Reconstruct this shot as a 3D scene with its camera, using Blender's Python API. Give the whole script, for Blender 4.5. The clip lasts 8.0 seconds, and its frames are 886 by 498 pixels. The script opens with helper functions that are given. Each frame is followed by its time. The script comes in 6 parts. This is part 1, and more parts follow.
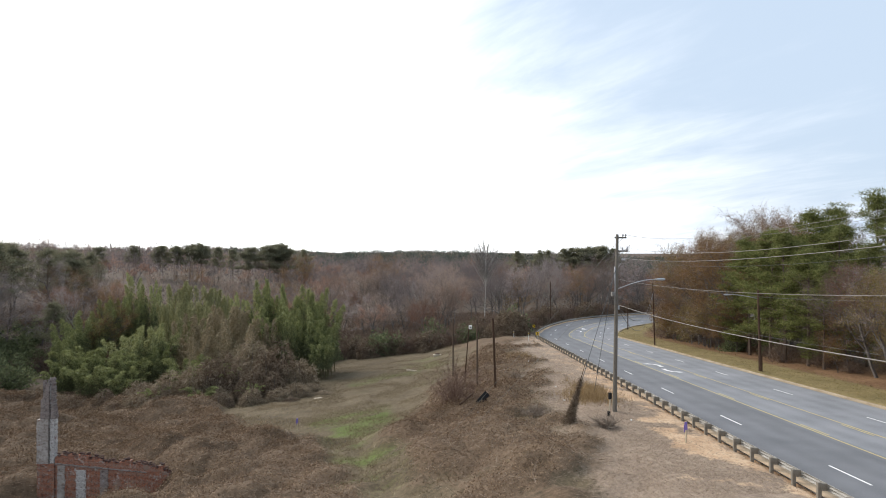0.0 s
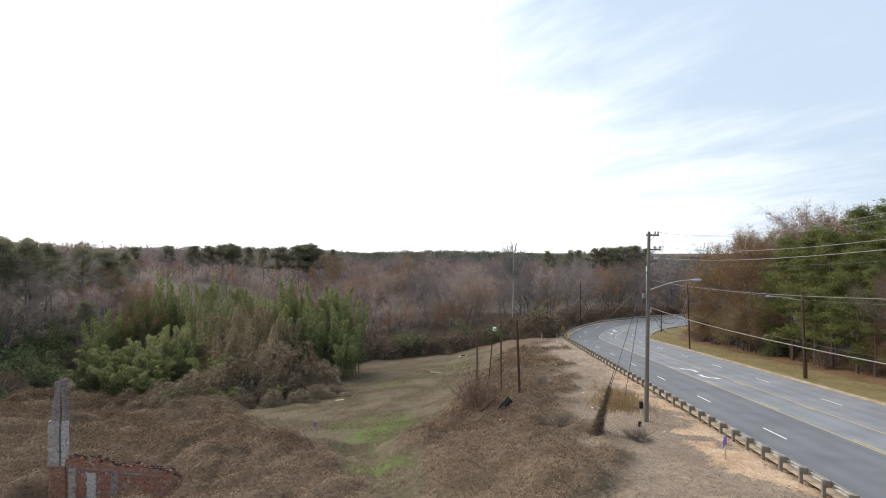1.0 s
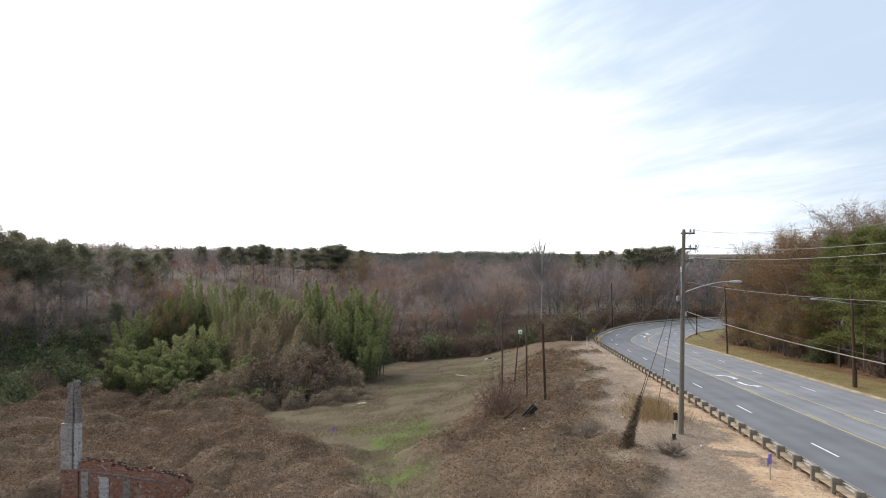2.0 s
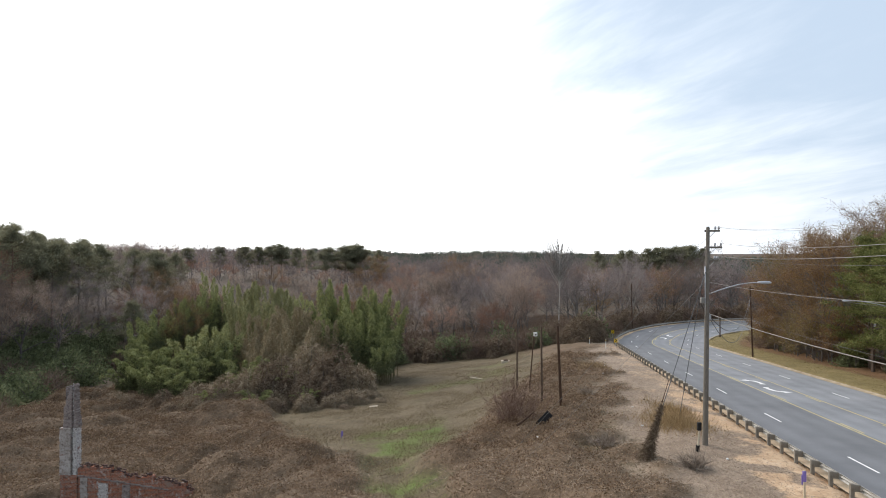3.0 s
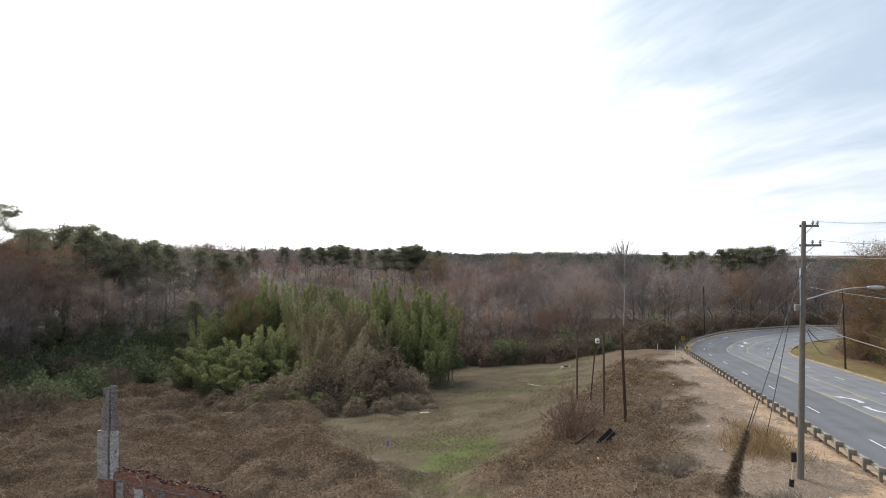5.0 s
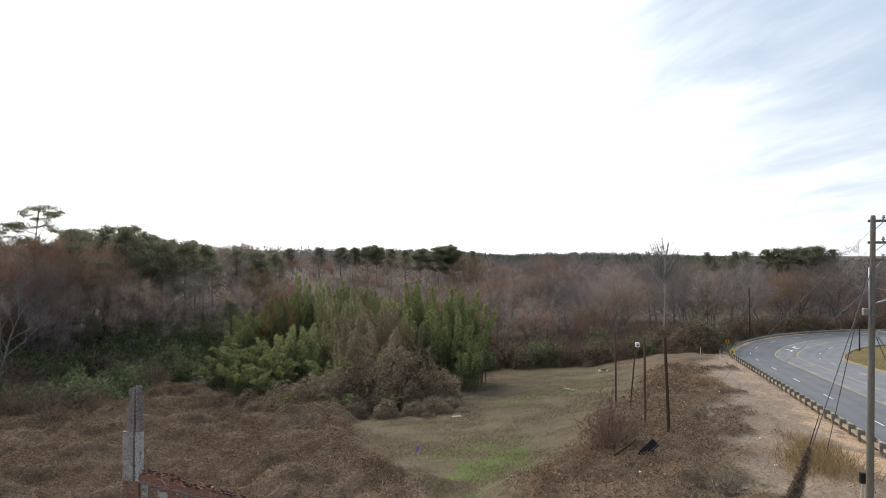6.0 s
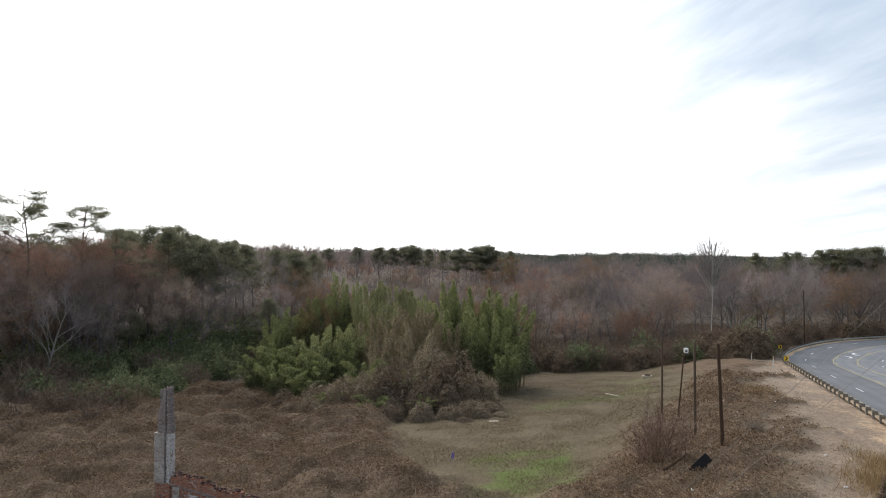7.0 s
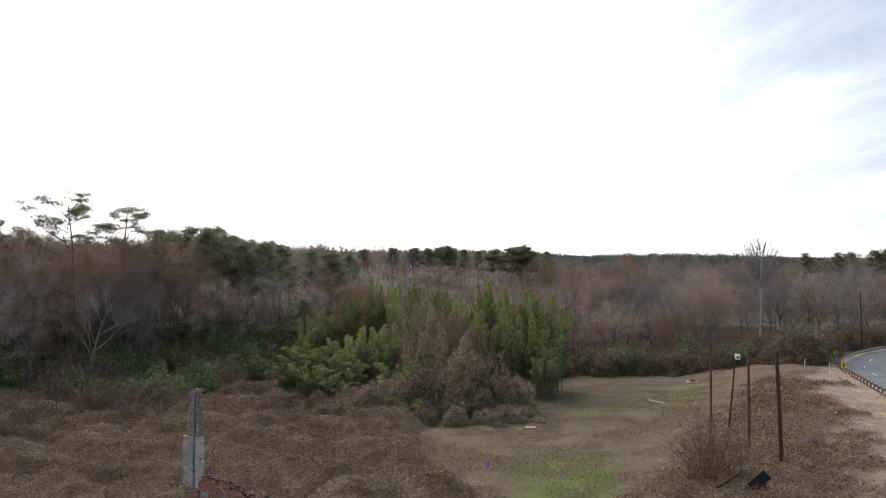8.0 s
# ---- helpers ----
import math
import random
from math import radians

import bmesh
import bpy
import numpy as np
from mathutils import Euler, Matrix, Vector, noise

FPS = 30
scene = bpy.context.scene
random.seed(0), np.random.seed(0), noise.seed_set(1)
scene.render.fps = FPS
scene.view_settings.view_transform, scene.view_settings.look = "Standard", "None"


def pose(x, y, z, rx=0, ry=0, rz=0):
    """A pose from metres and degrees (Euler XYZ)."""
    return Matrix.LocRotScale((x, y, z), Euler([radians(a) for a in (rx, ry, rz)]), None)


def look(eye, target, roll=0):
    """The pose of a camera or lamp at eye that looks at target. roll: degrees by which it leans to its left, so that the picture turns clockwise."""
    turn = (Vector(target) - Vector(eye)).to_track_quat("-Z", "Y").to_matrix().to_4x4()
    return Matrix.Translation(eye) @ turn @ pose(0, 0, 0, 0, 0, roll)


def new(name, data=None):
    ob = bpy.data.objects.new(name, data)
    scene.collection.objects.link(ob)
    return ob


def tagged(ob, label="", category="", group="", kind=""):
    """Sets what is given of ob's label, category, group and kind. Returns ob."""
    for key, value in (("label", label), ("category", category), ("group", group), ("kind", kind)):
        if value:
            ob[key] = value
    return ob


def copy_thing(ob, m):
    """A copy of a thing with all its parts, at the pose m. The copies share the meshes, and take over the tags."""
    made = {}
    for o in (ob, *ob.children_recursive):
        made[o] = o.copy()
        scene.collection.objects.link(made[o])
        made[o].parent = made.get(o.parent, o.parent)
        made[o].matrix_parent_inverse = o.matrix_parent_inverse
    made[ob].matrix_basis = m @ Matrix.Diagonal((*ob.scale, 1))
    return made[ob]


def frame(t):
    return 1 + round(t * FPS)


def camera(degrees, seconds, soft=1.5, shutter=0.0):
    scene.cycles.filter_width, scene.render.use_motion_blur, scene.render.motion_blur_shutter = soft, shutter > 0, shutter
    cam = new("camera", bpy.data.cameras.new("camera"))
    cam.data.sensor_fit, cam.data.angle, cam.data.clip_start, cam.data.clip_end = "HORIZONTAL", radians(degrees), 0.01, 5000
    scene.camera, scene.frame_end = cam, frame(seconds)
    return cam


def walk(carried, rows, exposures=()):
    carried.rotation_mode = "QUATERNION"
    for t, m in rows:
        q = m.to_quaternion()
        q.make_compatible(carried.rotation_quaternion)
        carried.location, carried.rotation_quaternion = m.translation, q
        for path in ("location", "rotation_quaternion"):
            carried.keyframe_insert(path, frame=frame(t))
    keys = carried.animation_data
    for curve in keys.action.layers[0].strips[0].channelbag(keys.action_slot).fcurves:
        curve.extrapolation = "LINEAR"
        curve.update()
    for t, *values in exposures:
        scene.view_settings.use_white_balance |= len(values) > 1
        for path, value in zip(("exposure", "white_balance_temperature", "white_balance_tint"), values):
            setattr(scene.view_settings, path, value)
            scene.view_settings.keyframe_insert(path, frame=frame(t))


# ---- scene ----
cam = camera(75.2, 8.0, soft=1.0)
PATH = [
    (0, (0.0, 0.0, 11.753), (0.362, 1.967, 11.76), 0.0),
    (0.5, (0.566, 1.007, 11.675), (0.881, 2.982, 11.683), 0.0),
    (1, (1.16, 2.033, 11.648), (1.419, 4.016, 11.655), -0.0),
    (1.5, (1.671, 3.015, 11.596), (1.87, 5.006, 11.605), -0.0),
    (3, (2.923, 5.762, 11.507), (3.014, 7.76, 11.517), -0.1),
    (3.5, (3.228, 6.62, 11.491), (3.278, 8.62, 11.502), -0.1),
    (4, (3.47, 7.488, 11.472), (3.47, 9.488, 11.483), -0.0),
    (4.5, (3.676, 8.366, 11.429), (3.617, 10.365, 11.441), 0.0),
    (6, (3.999, 11.031, 11.249), (3.758, 13.017, 11.264), 0.0),
    (6.5, (3.996, 11.939, 11.221), (3.697, 13.916, 11.236), 0.0),
    (7, (3.905, 12.743, 11.206), (3.534, 14.708, 11.222), 0.1),
    (7.5, (3.767, 13.614, 11.129), (3.334, 15.567, 11.146), 0.1),
    (8, (3.627, 14.435, 11.145), (3.136, 16.374, 11.163), 0.1),
]
walk(cam, [(t, look(eye, target, roll)) for t, eye, target, roll in PATH], [(0, 0.0), (3.0, -0.06), (4.5, -0.12), (6.0, -0.18), (8.0, -0.24)])

# ---------------------------------------------------------------- sky and sun
SUN_AZ, SUN_EL = -32.0, 34.0          # degrees left of +y, and above the horizon
world = bpy.data.worlds.new("sky")
scene.world = world
world.use_nodes = True
wn, wl = world.node_tree.nodes, world.node_tree.links
wn.clear()


def wnode(kind, **values):
    n = wn.new(kind)
    for key, value in values.items():
        setattr(n, key, value)
    return n


def wmath(op, a, b=None, clamp=False):
    n = wnode("ShaderNodeMath", operation=op, use_clamp=clamp)
    for i, v in enumerate((a, b)):
        if v is None:
            continue
        if isinstance(v, (int, float)):
            n.inputs[i].default_value = v
        else:
            wl.new(v, n.inputs[i])
    return n.outputs[0]


sky = wnode("ShaderNodeTexSky", sky_type="NISHITA", sun_disc=False,
            sun_elevation=radians(SUN_EL), sun_rotation=radians(SUN_AZ), dust_density=3.0, air_density=1.2)
coord = wnode("ShaderNodeTexCoord")
sep = wnode("ShaderNodeSeparateXYZ")
wl.new(coord.outputs["Generated"], sep.inputs[0])
dx, dy, dz = sep.outputs
# a thin cloud sheet seen in perspective
lift = wmath("ADD", wmath("MAXIMUM", dz, 0.0), 0.22)
comb = wnode("ShaderNodeCombineXYZ")
wl.new(wmath("DIVIDE", dx, lift), comb.inputs[0])
wl.new(wmath("DIVIDE", dy, lift), comb.inputs[1])
turn = wnode("ShaderNodeMapping", vector_type="TEXTURE")
turn.inputs["Rotation"].default_value = (0, 0, radians(118))
turn.inputs["Scale"].default_value = (2.1, 0.85, 1.0)
wl.new(comb.outputs[0], turn.inputs["Vector"])
streak = wnode("ShaderNodeTexNoise")
streak.inputs["Scale"].default_value = 2.9
streak.inputs["Detail"].default_value = 9.0
streak.inputs["Roughness"].default_value = 0.58
streak.inputs["Distortion"].default_value = 0.35
wl.new(turn.outputs[0], streak.inputs["Vector"])
# veil: thick on the sun's side, thin on the other, closing towards the horizon
side = wmath("ADD", wmath("MULTIPLY", dx, 0.87), wmath("MULTIPLY", dy, -0.49))
veil = wmath("SUBTRACT", -0.17, wmath("MULTIPLY", side, 1.15))
low = wmath("MULTIPLY", wmath("SUBTRACT", 0.34, dz, True), 1.8)
thick = wmath("ADD", wmath("ADD", veil, low), wmath("MULTIPLY", wmath("SUBTRACT", streak.outputs["Fac"], 0.5), 1.1))
ramp = wnode("ShaderNodeMapRange", interpolation_type="SMOOTHSTEP")
wl.new(thick, ramp.inputs["Value"])
ramp.inputs["From Min"].default_value = -0.25
ramp.inputs["From Max"].default_value = 0.95
blue = wnode("ShaderNodeMix", data_type="RGBA", blend_type="MIX")
blue.inputs["Factor"].default_value = 0.85
wl.new(sky.outputs[0], blue.inputs[6])
blue.inputs[7].default_value = (6.5, 7.85, 9.6, 1)
cloud = wnode("ShaderNodeMix", data_type="RGBA", blend_type="MIX")
wl.new(ramp.outputs[0], cloud.inputs["Factor"])
wl.new(blue.outputs[2], cloud.inputs[6])
aim = wnode("ShaderNodeVectorMath", operation="DOT_PRODUCT")
wl.new(coord.outputs["Generated"], aim.inputs[0])
aim.inputs[1].default_value = (math.sin(radians(SUN_AZ)) * math.cos(radians(SUN_EL)), math.cos(radians(SUN_AZ)) * math.cos(radians(SUN_EL)), math.sin(radians(SUN_EL)))
glare = wmath("MULTIPLY_ADD", wmath("POWER", wmath("MAXIMUM", aim.outputs["Value"], 0.0), 4.0), 1.5)
glare.node.inputs[2].default_value = 1.0
veil_light = wnode("ShaderNodeVectorMath", operation="SCALE")
veil_light.inputs[0].default_value = (13.6, 13.7, 13.8)
wl.new(glare, veil_light.inputs["Scale"])
wl.new(veil_light.outputs[0], cloud.inputs[7])
back = wnode("ShaderNodeBackground")
back.inputs["Strength"].default_value = 0.107
wl.new(cloud.outputs[2], back.inputs["Color"])
wout = wnode("ShaderNodeOutputWorld")
wl.new(back.outputs[0], wout.inputs["Surface"])

sun_data = bpy.data.lights.new("sun", "SUN")
sun_data.energy, sun_data.angle, sun_data.color = 2.3, radians(22), (1.0, 0.893, 0.81)
sun = new("sun", sun_data)
sa, se = radians(SUN_AZ), radians(SUN_EL)
sun.matrix_world = look((0, 0, 60), (-math.sin(sa) * math.cos(se), -math.cos(sa) * math.cos(se), 60 - math.sin(se)))

# ---------------------------------------------------------------- materials
def material(name, stops, scale=3.0, fine=40.0, rough=0.85, bump=0.3, metal=0.0, by="noise", leaf=0.0, mix_fine=0.45, stretch=(1, 1, 1), spec=0.3, single=0.6):
    """A two-scale procedural surface. stops: colours from dark to light. by: noise in object space, or 'piece' (each loose piece) or 'thing'."""
    m = bpy.data.materials.new(name)
    m.use_nodes = True
    n, l = m.node_tree.nodes, m.node_tree.links
    p = n["Principled BSDF"]
    p.inputs["Roughness"].default_value = rough
    p.inputs["Metallic"].default_value = metal
    p.inputs["Specular IOR Level"].default_value = spec
    tc = n.new("ShaderNodeTexCoord")
    mp = n.new("ShaderNodeMapping")
    mp.inputs["Scale"].default_value = stretch
    l.new(tc.outputs["Object"], mp.inputs["Vector"])
    big, small = n.new("ShaderNodeTexNoise"), n.new("ShaderNodeTexNoise")
    for t, s, d in ((big, scale, 5), (small, fine, 3)):
        t.inputs["Scale"].default_value = s
        t.inputs["Detail"].default_value = d
        l.new(mp.outputs[0], t.inputs["Vector"])
    mixed = n.new("ShaderNodeMix")
    mixed.inputs[0].default_value = mix_fine
    l.new(big.outputs["Fac"], mixed.inputs[2])
    l.new(small.outputs["Fac"], mixed.inputs[3])
    value = mixed.outputs[0]
    if by in ("piece", "thing"):
        src = n.new("ShaderNodeNewGeometry").outputs["Random Per Island"] if by == "piece" else n.new("ShaderNodeObjectInfo").outputs["Random"]
        both = n.new("ShaderNodeMix")
        both.inputs[0].default_value = single
        l.new(value, both.inputs[2])
        l.new(src, both.inputs[3])
        value = both.outputs[0]
    stretchr = n.new("ShaderNodeMapRange")
    stretchr.inputs["From Min"].default_value = 0.3 if by == "noise" else 0.2
    stretchr.inputs["From Max"].default_value = 0.7 if by == "noise" else 0.8
    l.new(value, stretchr.inputs["Value"])
    r = n.new("ShaderNodeValToRGB")
    while len(r.color_ramp.elements) < len(stops):
        r.color_ramp.elements.new(0.5)
    for i, (e, c) in enumerate(zip(r.color_ramp.elements, stops)):
        e.position = i / max(1, len(stops) - 1)
        e.color = (*c, 1)
    l.new(stretchr.outputs[0], r.inputs["Fac"])
    l.new(r.outputs["Color"], p.inputs["Base Color"])
    if bump:
        b = n.new("ShaderNodeBump")
        b.inputs["Strength"].default_value = bump
        b.inputs["Distance"].default_value = 0.02
        l.new(small.outputs["Fac"], b.inputs["Height"])
        l.new(b.outputs[0], p.inputs["Normal"])
    if leaf:
        tr = n.new("ShaderNodeBsdfTranslucent")
        l.new(r.outputs["Color"], tr.inputs["Color"])
        ms = n.new("ShaderNodeMixShader")
        ms.inputs[0].default_value = leaf
        l.new(p.outputs[0], ms.inputs[1])
        l.new(tr.outputs[0], ms.inputs[2])
        l.new(ms.outputs[0], n["Material Output"].inputs["Surface"])
    return m


def plain(name, colour, rough=0.6, metal=0.0, vary=0.25, scale=6.0, bump=0.1):
    dark = tuple(c * (1 - vary) for c in colour)
    light = tuple(min(1, c * (1 + vary)) for c in colour)
    return material(name, (dark, colour, light), scale, scale * 12, rough, bump, metal)

# ---------------------------------------------------------------- building tools
def mesh_of(name, verts, faces, mats):
    me = bpy.data.meshes.new(name)
    me.from_pydata([tuple(v) for v in verts], [], [tuple(f) for f in faces])
    for m in mats if isinstance(mats, (list, tuple)) else (mats,):
        me.materials.append(m)
    return me


def tri_mesh(name, tris, mat):
    """A mesh from an array (n, 3, 3) of loose triangles."""
    tris = np.asarray(tris, dtype=np.float32).reshape(-1, 3, 3)
    k = len(tris)
    me = bpy.data.meshes.new(name)
    me.vertices.add(3 * k)
    me.vertices.foreach_set("co", tris.ravel())
    me.loops.add(3 * k)
    me.loops.foreach_set("vertex_index", np.arange(3 * k, dtype=np.int32))
    me.polygons.add(k)
    me.polygons.foreach_set("loop_start", np.arange(0, 3 * k, 3, dtype=np.int32))
    me.update(calc_edges=True)
    me.materials.append(mat)
    return me


def quad_mesh(name, quads, mat):
    """A mesh from an array (n, 4, 3) of loose quads."""
    quads = np.asarray(quads, dtype=np.float32).reshape(-1, 4, 3)
    k = len(quads)
    me = bpy.data.meshes.new(name)
    me.vertices.add(4 * k)
    me.vertices.foreach_set("co", quads.ravel())
    me.loops.add(4 * k)
    me.loops.foreach_set("vertex_index", np.arange(4 * k, dtype=np.int32))
    me.polygons.add(k)
    me.polygons.foreach_set("loop_start", np.arange(0, 4 * k, 4, dtype=np.int32))
    me.update(calc_edges=True)
    me.materials.append(mat)
    return me


def thing(name, at=(0, 0, 0), label="", category="", group="", kind=""):
    ob = new(name)
    ob.empty_display_size = 0.3
    ob.location = at
    return tagged(ob, label, category, group, kind)


def piece(name, mesh, parent, label="", at=None):
    """Links a mesh as one part under a thing or a part."""
    ob = new(name, mesh)
    ob.parent = parent
    if at is not None:
        ob.location = at
    return tagged(ob, label)


class Solid:
    """Collects boxes, tubes and sheets into one mesh."""

    def __init__(self):
        self.v, self.f = [], []

    def add(self, verts, faces):
        k = len(self.v)
        self.v += [tuple(v) for v in verts]
        self.f += [tuple(i + k for i in f) for f in faces]
        return self

    def box(self, lo, hi, m=None, bevel=0.0):
        b = min(bevel, *(0.45 * (hi[i] - lo[i]) for i in range(3)))
        if b <= 0:
            vs = [(x, y, z) for z in (lo[2], hi[2]) for y in (lo[1], hi[1]) for x in (lo[0], hi[0])]
            fs = [(0, 2, 3, 1), (4, 5, 7, 6), (0, 1, 5, 4), (2, 6, 7, 3), (0, 4, 6, 2), (1, 3, 7, 5)]
        else:
            prof = [(lo[0] + b, lo[1]), (hi[0] - b, lo[1]), (hi[0], lo[1] + b), (hi[0], hi[1] - b),
                    (hi[0] - b, hi[1]), (lo[0] + b, hi[1]), (lo[0], hi[1] - b), (lo[0], lo[1] + b)]
            cx, cy = (lo[0] + hi[0]) / 2, (lo[1] + hi[1]) / 2
            inner = [(x - math.copysign(b, x - cx) * 0.6, y - math.copysign(b, y - cy) * 0.6) for x, y in prof]
            rings = [(inner, lo[2]), (prof, lo[2] + b), (prof, hi[2] - b), (inner, hi[2])]
            vs = [(x, y, z) for ring, z in rings for x, y in ring]
            fs = [tuple(range(7, -1, -1)), tuple(range(24, 32))]
            fs += [(8 * r + i, 8 * r + (i + 1) % 8, 8 * r + 8 + (i + 1) % 8, 8 * r + 8 + i) for r in range(3) for i in range(8)]
        if m is not None:
            vs = [m @ Vector(v) for v in vs]
        return self.add(vs, fs)

    def tube(self, path, radii, sides=6, caps=True):
        path = [Vector(p) for p in path]
        if isinstance(radii, (int, float)):
            radii = [radii] * len(path)
        vs, fs = [], []
        for i, p in enumerate(path):
            d = (path[min(i + 1, len(path) - 1)] - path[max(i - 1, 0)]).normalized()
            a = d.cross(Vector((0.31, 0.95, 0.05)) if abs(d.z) > 0.7 else Vector((0, 0, 1))).normalized()
            b = d.cross(a)
            for k in range(sides):
                t = 2 * math.pi * k / sides
                vs.append(p + radii[i] * (math.cos(t) * a + math.sin(t) * b))
        for i in range(len(path) - 1):
            for k in range(sides):
                k2 = (k + 1) % sides
                fs.append((i * sides + k, i * sides + k2, (i + 1) * sides + k2, (i + 1) * sides + k))
        if caps:
            fs.append(tuple(range(sides - 1, -1, -1)))
            fs.append(tuple((len(path) - 1) * sides + k for k in range(sides)))
        return self.add(vs, fs)

    def mesh(self, name, mat, smooth=False):
        me = mesh_of(name, self.v, self.f, mat)
        if smooth:
            me.polygons.foreach_set("use_smooth", [True] * len(me.polygons))
        return me


# ---------------------------------------------------------------- plan of the road and the lie of the land
HEAD = math.atan(0.215)                                  # heading of the straight road, clockwise from +y
UX, UY = math.sin(HEAD), math.cos(HEAD)                  # along the road
NX, NY = math.cos(HEAD), -math.sin(HEAD)                 # to its right
RX, RY = 24.05, 36.3                                     # the guardrail line at s = 0
S_BEND, R_BEND = 74.0, 70.0                              # where the bend begins, and the rail line's radius
CX, CY = RX + UX * S_BEND + NX * R_BEND, RY + UY * S_BEND + NY * R_BEND
ROAD_W = 16.5


def on_road(s, off):
    """The place off metres to the right of the guardrail line, s metres along it."""
    if s <= S_BEND:
        return RX + UX * s + NX * off, RY + UY * s + NY * off
    h = HEAD + (s - S_BEND) / R_BEND
    return CX - (R_BEND - off) * math.cos(h), CY + (R_BEND - off) * math.sin(h)


def road_sd(x, y):
    """Arrays: distance along the road and to the right of the guardrail line."""
    s = (x - RX) * UX + (y - RY) * UY
    off = (x - RX) * NX + (y - RY) * NY
    ang = np.arctan2(y - CY, -(x - CX)) - HEAD
    ang = np.where(ang < -math.pi / 2, ang + 2 * math.pi, ang)
    r = np.hypot(x - CX, y - CY)
    bend = s > S_BEND
    return np.where(bend, S_BEND + R_BEND * np.clip(ang, 0, 2.6), s), np.where(bend, R_BEND - r, off)


def road_z(s, off):
    s = np.clip(s, -90, 400)
    z = 0.03 - 0.0758 * np.minimum(s, 82)
    t = np.clip(s - 82, 0, 20)
    z = z - 0.0758 * t + 0.5 * (0.0758 - 0.012) / 20 * t * t
    return z - 0.012 * np.clip(s - 102, 0, 300) - 0.0039 * np.clip(off, -5, 20)


DROP_D = [0, 2.5, 5, 9, 12.7, 18, 23, 32, 45, 60, 90, 4000]
DROP_Z = [0, 0.0, 0.1, 0.6, 1.1, 2.3, 3.6, 4.8, 5.9, 6.8, 7.2, 7.2]
RISE_D = [0, 75, 99, 120, 180, 260, 500, 900, 4000]
RISE_Z = [0, 0, 2.0, 5.5, 11.5, 14, 14, 12, 12]


def road_width(s):
    return ROAD_W + 0.0 * np.asarray(s, float)


def land(x, y):
    """Height of the ground (arrays)."""
    x, y = np.asarray(x, float), np.asarray(y, float)
    s, off = road_sd(x, y)
    zr = road_z(s, off)
    d = np.maximum(-off, 0)
    left = -np.interp(d, DROP_D, DROP_Z)
    weight = 0.3 + 0.7 * np.clip((-x - 10) / 80, 0, 1)
    left = left + np.interp(d, RISE_D, RISE_Z) * weight
    r = np.maximum(off - road_width(s), 0)
    right = 0.16 * np.clip(r / 0.5, 0, 1) + 0.04 * np.clip(r - 8, 0, 60) + 0.02 * np.clip(r - 60, 0, 400)
    z = zr + np.where(off < 0, left, right)
    far = np.hypot(x, y)
    ridge = np.exp(-((x - 0.14 * y) / (0.2 * np.maximum(y, 300))) ** 2) * (y > 0)
    return z + np.clip((far - 400) / 500, 0, 1) * (1 + 9 * ridge)


def land1(x, y):
    return float(land(np.array([x]), np.array([y]))[0])

# ---------------------------------------------------------------- the ground and what grows flat on it
def noise2(x, y, scale, seed=0.0):
    """Smooth value noise in 0..1 over arrays."""
    x, y = np.asarray(x, float) / scale + seed * 17.3, np.asarray(y, float) / scale - seed * 9.1
    ix, iy = np.floor(x), np.floor(y)
    fx, fy = x - ix, y - iy
    fx, fy = fx * fx * (3 - 2 * fx), fy * fy * (3 - 2 * fy)

    def h(a, b):
        v = np.sin(a * 127.1 + b * 311.7 + seed * 74.7) * 43758.5453
        return v - np.floor(v)

    return (h(ix, iy) * (1 - fx) + h(ix + 1, iy) * fx) * (1 - fy) + (h(ix, iy + 1) * (1 - fx) + h(ix + 1, iy + 1) * fx) * fy


def fbm(x, y, scale, seed=0.0):
    return (noise2(x, y, scale, seed) + 0.5 * noise2(x, y, scale / 2.1, seed + 3) + 0.25 * noise2(x, y, scale / 4.3, seed + 7)) / 1.75


def ramp01(v, a, b):
    t = np.clip((v - a) / (b - a), 0, 1)
    return t * t * (3 - 2 * t)


LEFT_Y, LEFT_X = [0, 30, 40, 48, 56, 64, 70, 76], [3.0, 1.3, 0.4, -1.8, -6.0, -9.5, -13.0, -15.0]     # edge of the vines west of the clearing
RIGHT_Y, RIGHT_X = [0, 30, 37, 44, 50, 61, 76, 95], [5.5, 4.6, 4.2, 4.0, 5.2, 9.5, 15.5, 24.0]         # edge of the vines on the bank


